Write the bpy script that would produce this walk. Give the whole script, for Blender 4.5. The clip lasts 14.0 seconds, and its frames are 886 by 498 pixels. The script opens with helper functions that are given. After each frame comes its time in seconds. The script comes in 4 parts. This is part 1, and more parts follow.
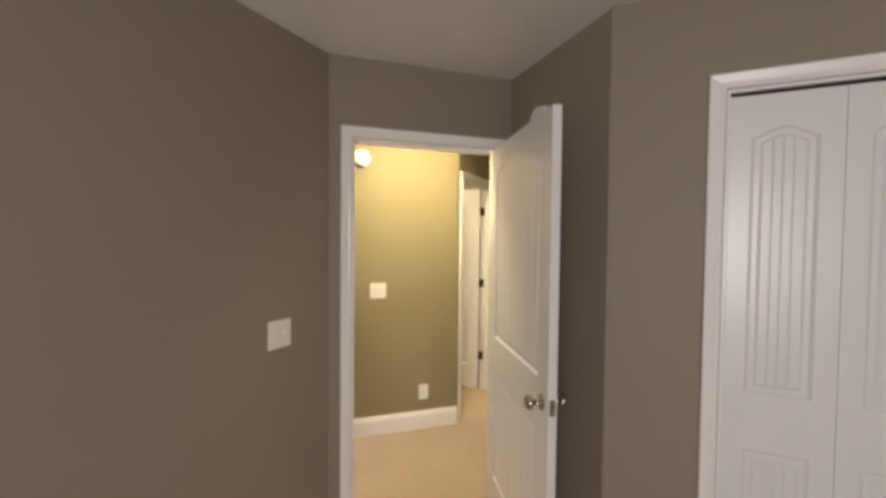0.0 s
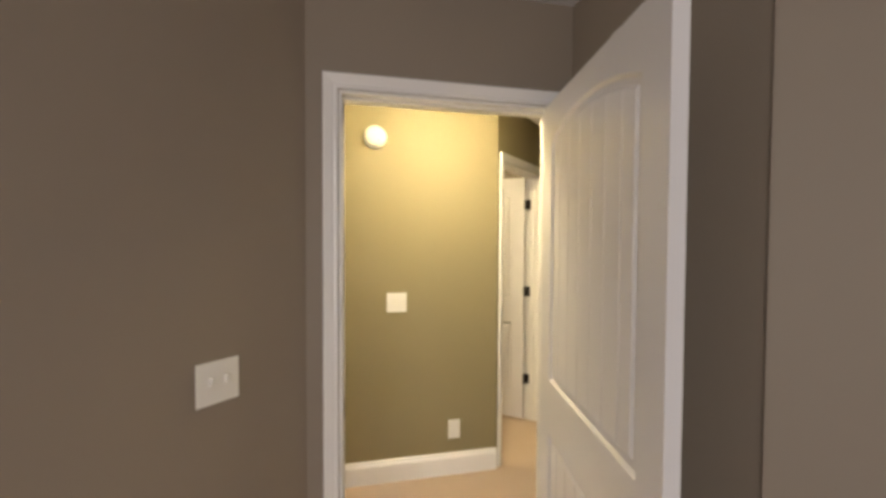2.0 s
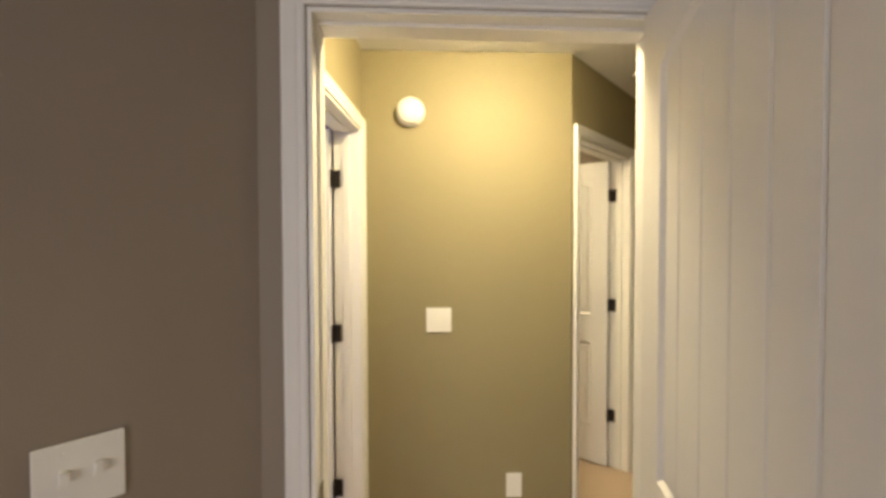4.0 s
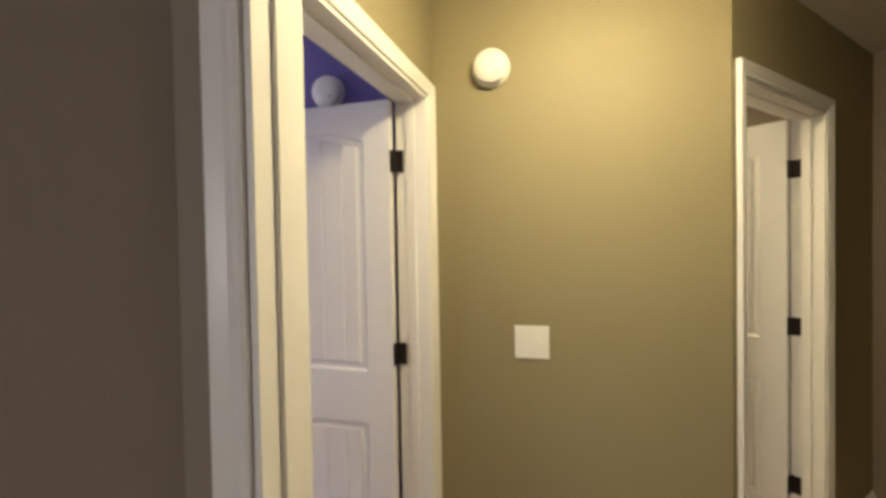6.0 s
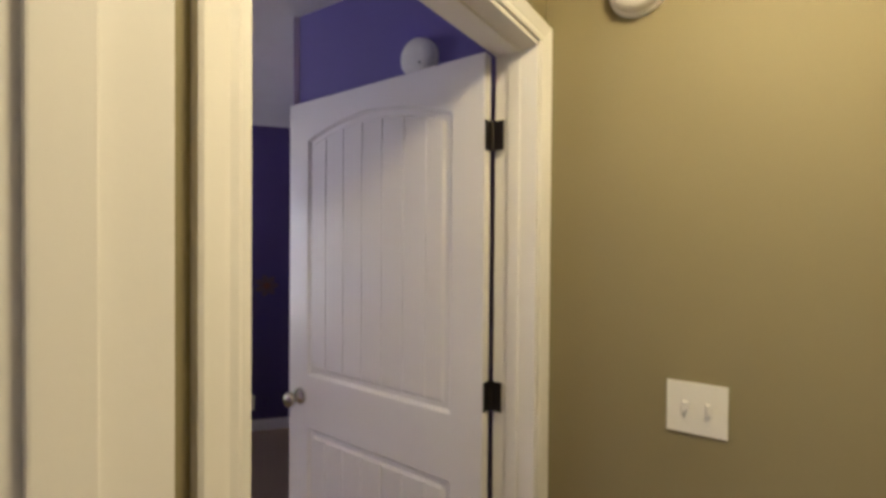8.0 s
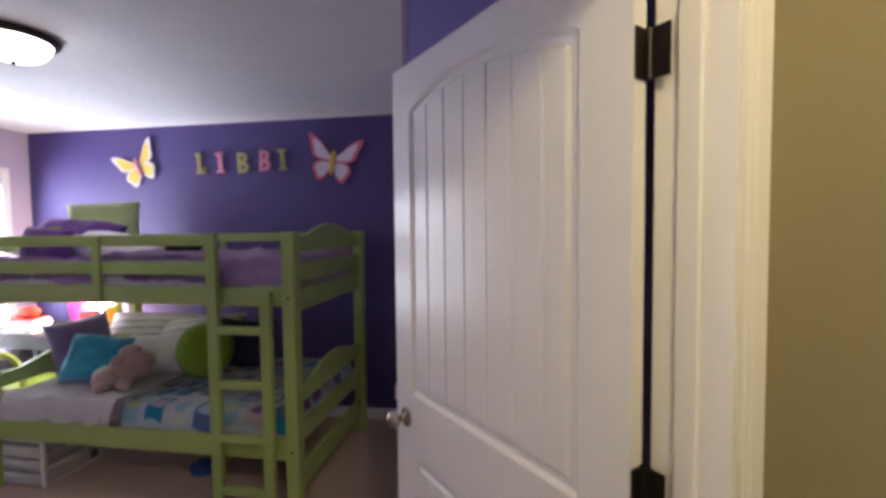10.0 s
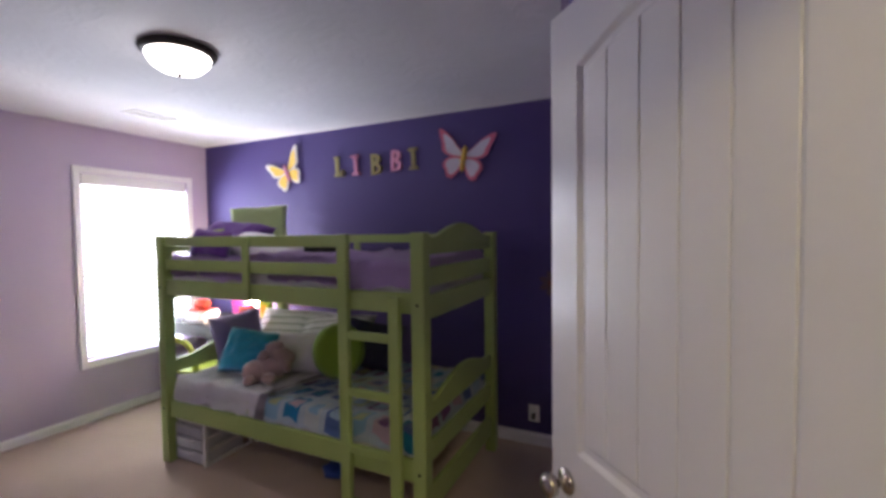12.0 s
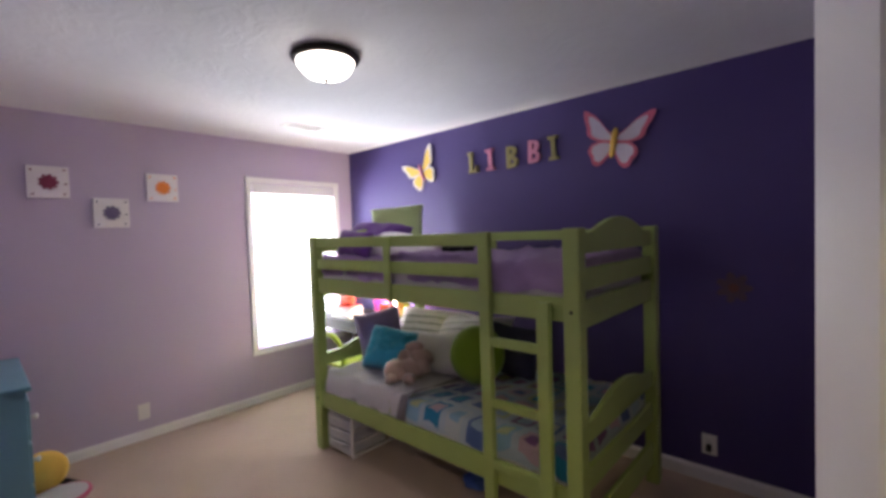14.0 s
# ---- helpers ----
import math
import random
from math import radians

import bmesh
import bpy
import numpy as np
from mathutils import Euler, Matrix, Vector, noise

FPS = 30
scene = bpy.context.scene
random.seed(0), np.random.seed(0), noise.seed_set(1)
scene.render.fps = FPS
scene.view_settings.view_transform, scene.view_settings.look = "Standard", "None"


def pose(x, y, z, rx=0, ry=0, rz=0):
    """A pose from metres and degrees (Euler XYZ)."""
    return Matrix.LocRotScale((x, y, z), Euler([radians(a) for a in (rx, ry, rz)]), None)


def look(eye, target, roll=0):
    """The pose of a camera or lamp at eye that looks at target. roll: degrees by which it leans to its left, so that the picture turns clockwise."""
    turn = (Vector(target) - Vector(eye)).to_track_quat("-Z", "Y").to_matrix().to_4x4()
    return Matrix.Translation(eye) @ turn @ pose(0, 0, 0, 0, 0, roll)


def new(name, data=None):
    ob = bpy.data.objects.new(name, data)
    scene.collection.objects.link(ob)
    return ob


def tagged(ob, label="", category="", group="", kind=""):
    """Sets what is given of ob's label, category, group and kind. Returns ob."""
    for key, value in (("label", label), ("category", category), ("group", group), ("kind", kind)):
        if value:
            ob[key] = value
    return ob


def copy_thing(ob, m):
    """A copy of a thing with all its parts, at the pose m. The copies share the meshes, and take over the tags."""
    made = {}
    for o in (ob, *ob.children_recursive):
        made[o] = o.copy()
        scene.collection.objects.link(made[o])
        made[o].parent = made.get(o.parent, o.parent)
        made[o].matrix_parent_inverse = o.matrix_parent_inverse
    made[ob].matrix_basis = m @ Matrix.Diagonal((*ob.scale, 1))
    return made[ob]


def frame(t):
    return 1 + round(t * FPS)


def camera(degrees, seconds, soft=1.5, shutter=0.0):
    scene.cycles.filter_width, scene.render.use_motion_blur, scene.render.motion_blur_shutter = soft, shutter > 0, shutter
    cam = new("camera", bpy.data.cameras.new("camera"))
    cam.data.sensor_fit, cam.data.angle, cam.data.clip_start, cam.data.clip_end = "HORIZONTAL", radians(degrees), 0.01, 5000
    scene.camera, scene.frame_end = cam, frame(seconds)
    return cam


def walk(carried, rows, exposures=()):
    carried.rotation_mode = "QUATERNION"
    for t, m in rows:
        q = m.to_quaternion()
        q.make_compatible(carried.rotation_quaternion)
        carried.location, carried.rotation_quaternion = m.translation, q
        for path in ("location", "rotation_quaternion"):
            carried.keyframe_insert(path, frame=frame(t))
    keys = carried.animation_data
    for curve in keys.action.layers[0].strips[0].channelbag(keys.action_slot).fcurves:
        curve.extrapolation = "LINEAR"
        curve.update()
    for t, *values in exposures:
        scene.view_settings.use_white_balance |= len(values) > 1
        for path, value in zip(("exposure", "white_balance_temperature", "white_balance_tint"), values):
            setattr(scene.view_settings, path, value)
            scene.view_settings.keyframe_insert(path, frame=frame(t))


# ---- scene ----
cam = camera(92.3, 14.0, soft=3.5)
PATH = [
    (0, (-0.192, 0.822, 1.558), (0.455, 2.714, 1.499), 0.6),
    (0.5, (-0.115, 0.974, 1.552), (0.474, 2.884, 1.494), 0.4),
    (1, (-0.044, 1.150, 1.548), (0.501, 3.074, 1.488), 0.6),
    (1.5, (0.011, 1.307, 1.545), (0.513, 3.242, 1.486), 0.7),
    (2, (0.082, 1.470, 1.543), (0.536, 3.417, 1.485), 0.3),
    (2.5, (0.145, 1.615, 1.541), (0.517, 3.580, 1.491), -0.0),
    (3, (0.209, 1.752, 1.539), (0.503, 3.730, 1.492), 0.0),
    (5.5, (0.421, 2.402, 1.514), (0.126, 4.379, 1.467), -0.9),
    (6, (0.432, 2.515, 1.510), (-0.007, 4.466, 1.472), -1.0),
    (6.5, (0.427, 2.630, 1.513), (-0.136, 4.549, 1.473), -0.5),
    (7, (0.416, 2.722, 1.500), (-0.275, 4.599, 1.481), 0.1),
    (9.5, (0.353, 3.300, 1.533), (-1.160, 4.605, 1.446), -0.5),
    (10, (0.273, 3.358, 1.531), (-1.339, 4.540, 1.442), -0.6),
    (10.5, (0.181, 3.396, 1.527), (-1.505, 4.468, 1.443), -0.8),
    (11, (0.094, 3.432, 1.523), (-1.663, 4.384, 1.447), -1.0),
    (11.5, (0.032, 3.454, 1.523), (-1.797, 4.262, 1.453), -1.0),
    (12, (-0.049, 3.450, 1.524), (-1.930, 4.123, 1.451), -0.7),
    (12.5, (-0.115, 3.440, 1.519), (-2.046, 3.957, 1.444), -0.7),
    (13, (-0.182, 3.433, 1.523), (-2.148, 3.796, 1.444), -1.0),
    (13.5, (-0.231, 3.415, 1.522), (-2.218, 3.633, 1.451), -1.5),
    (14, (-0.274, 3.403, 1.524), (-2.270, 3.505, 1.453), -1.9),
]
walk(cam, [(t, look(eye, target, roll)) for t, eye, target, roll in PATH], exposures=[(0, 1.35, 6600, 12), (2.5, 1.36, 6620, 13), (5.5, 0.92, 6450, 11), (7, 0.43, 6350, 13), (9.5, 0.27, 6400, 16), (10.5, 0.40, 6050, 17), (12.5, 0.07, 6350, 14), (14, 0.20, 6600, 12)])

# ---- light ----
world = bpy.data.worlds.new("world")
scene.world = world
world.use_nodes = True
sky = world.node_tree.nodes.new("ShaderNodeTexSky")
sky.sky_type, sky.sun_disc = "NISHITA", False
sky.sun_elevation, sky.sun_rotation = radians(38), radians(200)
world.node_tree.links.new(sky.outputs[0], world.node_tree.nodes["Background"].inputs[0])
world.node_tree.nodes["Background"].inputs[1].default_value = 0.1

H = 2.445          # ceiling height
TH = 0.12          # wall thickness
DOOR = 2.048        # opening height
R45 = pose(0, 0, 0, 0, 0, 45)   # the bedrooms stand at 45 degrees to the small hall
ID = pose(0, 0, 0)


def window_light(name, m, width, height, watts, colour):
    la = bpy.data.lights.new(name, "AREA")
    la.shape, la.size, la.size_y, la.energy, la.color = "RECTANGLE", width, height, watts, colour
    ob = new(name, la)
    ob.matrix_world = m
    return ob


# skylight at the kid's room window and at the grey bedroom's window (behind the start)
window_light("window_light", R45 @ look((-1.835, 4.805, 1.277), (0, 4.805, 1.277)), 0.875, 1.54, 114, (0.88, 0.93, 1.0))
window_light("window_light", R45 @ look((-1.70, 0.1, 1.45), (0, 0.1, 1.4)), 1.3, 1.2, 22, (1.0, 0.97, 0.93))


# ---- materials ----
def mat(name, colour, rough=0.5, metal=0.0, vary=0.06, scale=3.0, bump=0.1, fine=180.0, emit=0.0, spec=0.5, sheen=0.0, transmission=0.0):
    """Paint-like material: cloudy variation, fine grain and relief."""
    m = bpy.data.materials.new(name)
    m.use_nodes = True
    nt = m.node_tree
    b = nt.nodes["Principled BSDF"]
    tc = nt.nodes.new("ShaderNodeTexCoord")
    n1 = nt.nodes.new("ShaderNodeTexNoise")
    n1.inputs["Scale"].default_value, n1.inputs["Detail"].default_value = scale, 5
    n2 = nt.nodes.new("ShaderNodeTexNoise")
    n2.inputs["Scale"].default_value, n2.inputs["Detail"].default_value = fine, 2
    for n in (n1, n2):
        nt.links.new(tc.outputs["Object"], n.inputs["Vector"])
    mix = nt.nodes.new("ShaderNodeMix")
    mix.data_type = "RGBA"
    mix.inputs[6].default_value = (*[c * (1 - vary) for c in colour], 1)
    mix.inputs[7].default_value = (*[min(1, c * (1 + vary)) for c in colour], 1)
    add = nt.nodes.new("ShaderNodeMath")
    add.operation = "MULTIPLY_ADD"
    add.inputs[1].default_value = 0.3
    nt.links.new(n2.outputs["Fac"], add.inputs[0])
    mul = nt.nodes.new("ShaderNodeMath")
    mul.operation = "MULTIPLY"
    mul.inputs[1].default_value = 0.7
    nt.links.new(n1.outputs["Fac"], mul.inputs[0])
    nt.links.new(mul.outputs[0], add.inputs[2])
    nt.links.new(add.outputs[0], mix.inputs[0])
    nt.links.new(mix.outputs[2], b.inputs["Base Color"])
    b.inputs["Roughness"].default_value, b.inputs["Metallic"].default_value = rough, metal
    b.inputs["Specular IOR Level"].default_value = spec
    b.inputs["Sheen Weight"].default_value = sheen
    b.inputs["Transmission Weight"].default_value = transmission
    if bump:
        bp = nt.nodes.new("ShaderNodeBump")
        bp.inputs["Strength"].default_value, bp.inputs["Distance"].default_value = bump, 0.004
        nt.links.new(n2.outputs["Fac"], bp.inputs["Height"])
        nt.links.new(bp.outputs[0], b.inputs["Normal"])
    if emit:
        b.inputs["Emission Color"].default_value = (*colour, 1)
        b.inputs["Emission Strength"].default_value = emit
    return m


def carpet_mat():
    m = mat("carpet", (0.50, 0.378, 0.285), 0.95, vary=0.26, scale=2.4, bump=0.9, fine=260, spec=0.1, sheen=0.3)
    nt = m.node_tree
    b = nt.nodes["Principled BSDF"]
    tc = nt.nodes["Texture Coordinate"]
    n = nt.nodes.new("ShaderNodeTexNoise")
    n.inputs["Scale"].default_value, n.inputs["Detail"].default_value, n.inputs["Roughness"].default_value = 45, 4, 0.7
    nt.links.new(tc.outputs["Object"], n.inputs["Vector"])
    bp = nt.nodes.new("ShaderNodeBump")
    bp.inputs["Strength"].default_value, bp.inputs["Distance"].default_value = 0.5, 0.012
    nt.links.new(n.outputs["Fac"], bp.inputs["Height"])
    nt.links.new(nt.nodes["Bump"].outputs[0], bp.inputs["Normal"])
    nt.links.new(bp.outputs[0], b.inputs["Normal"])
    return m


def ceiling_mat():
    """White ceiling with a stomped, brushed texture."""
    m = mat("ceiling_white", (0.69, 0.69, 0.70), 0.9, vary=0.10, scale=3.5, bump=0.05, fine=60, spec=0.2)
    nt = m.node_tree
    n = nt.nodes.new("ShaderNodeTexNoise")
    n.inputs["Scale"].default_value, n.inputs["Detail"].default_value, n.inputs["Distortion"].default_value = 6.5, 3, 2.5
    nt.links.new(nt.nodes["Texture Coordinate"].outputs["Object"], n.inputs["Vector"])
    bp = nt.nodes.new("ShaderNodeBump")
    bp.inputs["Strength"].default_value, bp.inputs["Distance"].default_value = 0.34, 0.014
    nt.links.new(n.outputs["Fac"], bp.inputs["Height"])
    nt.links.new(nt.nodes["Bump"].outputs[0], bp.inputs["Normal"])
    nt.links.new(bp.outputs[0], nt.nodes["Principled BSDF"].inputs["Normal"])
    return m


def quilt_mat():
    """Printed quilt: squares of several colours, each with a pale border and a smaller square inside."""
    m = bpy.data.materials.new("patchwork_quilt")
    m.use_nodes = True
    nt = m.node_tree
    L, N = nt.links.new, nt.nodes.new
    b = nt.nodes["Principled BSDF"]
    b.inputs["Roughness"].default_value = 0.9
    b.inputs["Sheen Weight"].default_value = 0.2
    tc = N("ShaderNodeTexCoord")
    warp = N("ShaderNodeTexNoise")
    warp.inputs["Scale"].default_value = 5
    L(tc.outputs["UV"], warp.inputs["Vector"])
    mixv = N("ShaderNodeMix")
    mixv.data_type = "VECTOR"
    mixv.inputs[0].default_value = 0.03
    L(tc.outputs["UV"], mixv.inputs[4])
    L(warp.outputs["Color"], mixv.inputs[5])
    sc = N("ShaderNodeVectorMath")
    sc.operation = "SCALE"
    sc.inputs["Scale"].default_value = 7.0
    L(mixv.outputs[1], sc.inputs[0])
    fl = N("ShaderNodeVectorMath")
    fl.operation = "FLOOR"
    L(sc.outputs[0], fl.inputs[0])
    wn = N("ShaderNodeTexWhiteNoise")
    wn.noise_dimensions = "2D"
    L(fl.outputs[0], wn.inputs["Vector"])
    fr = N("ShaderNodeVectorMath")
    fr.operation = "FRACTION"
    L(sc.outputs[0], fr.inputs[0])
    sub = N("ShaderNodeVectorMath")
    sub.operation = "SUBTRACT"
    sub.inputs[1].default_value = (0.5, 0.5, 0)
    L(fr.outputs[0], sub.inputs[0])
    ab = N("ShaderNodeVectorMath")
    ab.operation = "ABSOLUTE"
    L(sub.outputs[0], ab.inputs[0])
    xyz = N("ShaderNodeSeparateXYZ")
    L(ab.outputs[0], xyz.inputs[0])
    mx = N("ShaderNodeMath")
    mx.operation = "MAXIMUM"
    L(xyz.outputs[0], mx.inputs[0])
    L(xyz.outputs[1], mx.inputs[1])
    colours = [(0.02, 0.28, 0.50), (0.50, 0.66, 0.76), (0.26, 0.10, 0.30), (0.66, 0.48, 0.56), (0.12, 0.20, 0.48), (0.68, 0.72, 0.72), (0.60, 0.64, 0.36), (0.34, 0.56, 0.70)]

    def ramp(source):
        rp = N("ShaderNodeValToRGB")
        rp.color_ramp.interpolation = "CONSTANT"
        while len(rp.color_ramp.elements) < len(colours):
            rp.color_ramp.elements.new(0.5)
        for i, (e, c) in enumerate(zip(rp.color_ramp.elements, colours)):
            e.position, e.color = i / len(colours), (*c, 1)
        L(source, rp.inputs[0])
        return rp.outputs[0]
    sep = N("ShaderNodeSeparateColor")
    L(wn.outputs["Color"], sep.inputs[0])
    outer, inner = ramp(sep.outputs[0]), ramp(sep.outputs[1])
    g1 = N("ShaderNodeMath")
    g1.operation = "GREATER_THAN"
    g1.inputs[1].default_value = 0.24
    L(mx.outputs[0], g1.inputs[0])
    m1 = N("ShaderNodeMix")
    m1.data_type = "RGBA"
    L(g1.outputs[0], m1.inputs[0])
    L(inner, m1.inputs[6])
    L(outer, m1.inputs[7])
    g2 = N("ShaderNodeMath")
    g2.operation = "GREATER_THAN"
    g2.inputs[1].default_value = 0.37
    L(mx.outputs[0], g2.inputs[0])
    m2 = N("ShaderNodeMix")
    m2.data_type = "RGBA"
    m2.inputs[7].default_value = (0.60, 0.68, 0.74, 1)
    L(g2.outputs[0], m2.inputs[0])
    L(m1.outputs[2], m2.inputs[6])
    L(m2.outputs[2], b.inputs["Base Color"])
    return m


GREY = mat("taupe_wall_paint", (0.268, 0.222, 0.181), 0.62, vary=0.03, scale=1.5, bump=0.12, fine=220, spec=0.35)
OLIVEP = mat("olive_taupe_hall_paint", (0.262, 0.222, 0.128), 0.62, vary=0.03, scale=1.5, bump=0.12, fine=220, spec=0.35)
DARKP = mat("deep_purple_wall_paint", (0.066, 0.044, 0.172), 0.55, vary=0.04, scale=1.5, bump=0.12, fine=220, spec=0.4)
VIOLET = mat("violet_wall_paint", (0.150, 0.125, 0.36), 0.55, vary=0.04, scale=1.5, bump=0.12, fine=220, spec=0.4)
MAUVE = mat("mauve_wall_paint", (0.525, 0.445, 0.585), 0.6, vary=0.03, scale=1.5, bump=0.12, fine=220, spec=0.35)
WHITE = mat("white_trim_paint", (0.80, 0.79, 0.79), 0.32, vary=0.02, scale=4, bump=0.03, fine=120)
DOORW = mat("white_door_paint", (0.73, 0.72, 0.74), 0.28, vary=0.02, scale=4, bump=0.06, fine=240)
CEIL = ceiling_mat()
CARPET = carpet_mat()
NICKEL = mat("brushed_nickel", (0.44, 0.40, 0.35), 0.24, 1.0, vary=0.08, scale=20, bump=0.02)
BRONZE = mat("dark_bronze", (0.025, 0.02, 0.018), 0.45, 0.7, vary=0.15, scale=30, bump=0.05)
PLASTIC = mat("white_plastic", (0.78, 0.77, 0.74), 0.35, vary=0.02, bump=0.0)
PLASTIC_D = mat("shaded_slot", (0.05, 0.05, 0.05), 0.6, vary=0.05, bump=0.0)
BEDGREEN = mat("lime_green_bed_paint", (0.335, 0.435, 0.125), 0.38, vary=0.07, scale=5, bump=0.08, fine=90)
LILAC = mat("lilac_bed_cover", (0.52, 0.35, 0.62), 0.9, vary=0.08, scale=6, bump=0.3, fine=300, sheen=0.3)
PURPLE_F = mat("purple_pillow_fabric", (0.11, 0.025, 0.21), 0.8, vary=0.12, scale=8, bump=0.3, fine=260, sheen=0.3)
SHEET = mat("white_sheet", (0.87, 0.84, 0.85), 0.9, vary=0.05, scale=5, bump=0.2, fine=300, sheen=0.1)
TEAL_F = mat("turquoise_fleece", (0.03, 0.34, 0.52), 0.95, vary=0.18, scale=22, bump=0.9, fine=120, sheen=0.5)
LAV_F = mat("lavender_velvet", (0.22, 0.17, 0.36), 0.9, vary=0.15, scale=9, bump=0.4, fine=200, sheen=0.4)
GREEN_F = mat("lime_plush", (0.20, 0.33, 0.015), 0.95, vary=0.15, scale=16, bump=0.8, fine=140, sheen=0.3)
SAGE_F = mat("sage_green_cushion", (0.36, 0.43, 0.19), 0.9, vary=0.06, scale=8, bump=0.3, fine=220)
PLUSH = mat("dusty_pink_plush", (0.46, 0.32, 0.29), 0.95, vary=0.18, scale=26, bump=1.0, fine=110, sheen=0.5)
NAVY_F = mat("navy_cotton", (0.035, 0.035, 0.085), 0.9, vary=0.12, scale=8, bump=0.3, fine=240)
BLACK_F = mat("black_plush", (0.01, 0.01, 0.012), 0.9, vary=0.1, bump=0.4)
QUILT = quilt_mat()
MATT = mat("mattress_ticking", (0.62, 0.60, 0.60), 0.9, vary=0.05, scale=10, bump=0.2)
TEAL_P = mat("teal_dresser_paint", (0.14, 0.31, 0.39), 0.42, vary=0.08, scale=4, bump=0.08, fine=90)
DESK = mat("dark_desk_wood", (0.03, 0.024, 0.024), 0.6, vary=0.25, scale=6, bump=0.05)
YELLOW = mat("yellow_felt", (0.74, 0.50, 0.10), 0.8, vary=0.06, scale=10, bump=0.1)
CREAM = mat("cream_felt", (0.68, 0.62, 0.60), 0.8, vary=0.06, scale=10, bump=0.1)
PINK = mat("coral_pink_felt", (0.60, 0.14, 0.22), 0.8, vary=0.08, scale=10, bump=0.1)
WINGW = mat("pale_grey_gauze", (0.62, 0.58, 0.66), 0.8, vary=0.12, scale=30, bump=0.3)
OLIVE = mat("olive_glitter_letter", (0.34, 0.30, 0.11), 0.6, vary=0.2, scale=40, bump=0.4)
ROSE = mat("rose_letter", (0.58, 0.22, 0.33), 0.6, vary=0.15, scale=40, bump=0.4)
CANVAS = mat("white_canvas", (0.80, 0.77, 0.78), 0.85, vary=0.03, bump=0.3, fine=300)
ORANGE = mat("orange_petal", (0.80, 0.25, 0.06), 0.8, vary=0.15, scale=20, bump=0.2)
WINE = mat("wine_red_petal", (0.25, 0.05, 0.10), 0.8, vary=0.25, scale=20, bump=0.2)
SLATE = mat("slate_purple_petal", (0.16, 0.13, 0.23), 0.8, vary=0.25, scale=20, bump=0.2)
TAN = mat("tan_petal", (0.105, 0.065, 0.085), 0.8, vary=0.2, scale=20, bump=0.2)
RED = mat("red_cloth", (0.70, 0.07, 0.03), 0.7, vary=0.1, scale=10, bump=0.2)
MAGENTA = mat("magenta_cloth", (0.55, 0.05, 0.35), 0.7, vary=0.1, scale=10, bump=0.2)
BLUE = mat("blue_cloth", (0.03, 0.08, 0.35), 0.8, vary=0.1, scale=10, bump=0.2)
LIME = mat("lime_plastic", (0.45, 0.55, 0.06), 0.4, vary=0.05, bump=0.0)
PAPER = mat("book_cover", (0.55, 0.52, 0.50), 0.6, vary=0.2, scale=8, bump=0.0)
CLEARP = mat("frosted_drawer_plastic", (0.62, 0.62, 0.64), 0.3, vary=0.05, bump=0.0, transmission=0.35)


def slat_mat():
    """Thin white plastic that lets much of the daylight glow through."""
    m = mat("white_blind_slat", (0.85, 0.85, 0.84), 0.5, vary=0.02, bump=0.0)
    nt = m.node_tree
    tr = nt.nodes.new("ShaderNodeBsdfTranslucent")
    tr.inputs[0].default_value = (0.85, 0.85, 0.84, 1)
    mx = nt.nodes.new("ShaderNodeMixShader")
    mx.inputs[0].default_value = 0.85
    nt.links.new(nt.nodes["Principled BSDF"].outputs[0], mx.inputs[1])
    nt.links.new(tr.outputs[0], mx.inputs[2])
    nt.links.new(mx.outputs[0], nt.nodes["Material Output"].inputs[0])
    return m


def striped_mat():
    """White cotton with narrow grey-green and tan stripes."""
    m = mat("striped_pillowcase", (0.80, 0.77, 0.74), 0.9, vary=0.05, scale=6, bump=0.25, fine=300, sheen=0.1)
    nt = m.node_tree
    w = nt.nodes.new("ShaderNodeTexWave")
    w.bands_direction = "Z"
    w.inputs["Scale"].default_value, w.inputs["Distortion"].default_value = 5.0, 1.2
    nt.links.new(nt.nodes["Texture Coordinate"].outputs["Object"], w.inputs["Vector"])
    rp = nt.nodes.new("ShaderNodeValToRGB")
    rp.color_ramp.interpolation = "CONSTANT"
    for p, c in ((0.80, (0.72, 0.68, 0.60, 1)), (0.93, (0.46, 0.50, 0.46, 1))):
        e = rp.color_ramp.elements.new(p)
        e.color = c
    rp.color_ramp.elements[0].color = (1, 1, 1, 1)
    rp.color_ramp.elements[-1].color = (0.46, 0.50, 0.46, 1)
    nt.links.new(w.outputs["Fac"], rp.inputs[0])
    mx = nt.nodes.new("ShaderNodeMix")
    mx.data_type, mx.blend_type = "RGBA", "MULTIPLY"
    mx.inputs[0].default_value = 1.0
    b = nt.nodes["Principled BSDF"]
    nt.links.new(b.inputs["Base Color"].links[0].from_socket, mx.inputs[6])
    nt.links.new(rp.outputs[0], mx.inputs[7])
    nt.links.new(mx.outputs[2], b.inputs["Base Color"])
    return m


PILLOWCASE = striped_mat()
SLAT = slat_mat()
GLOW = mat("lit_frosted_glass", (1.0, 0.91, 0.84), 0.4, vary=0.0, bump=0.0, emit=8.0)
GLOW_HALL = mat("lit_amber_glass", (1.0, 0.835, 0.47), 0.4, vary=0.0, bump=0.0, emit=66.0)
GLOW_DESK = mat("lit_lamp_shade", (1.0, 0.80, 0.66), 0.6, vary=0.0, bump=0.0, emit=120.0)


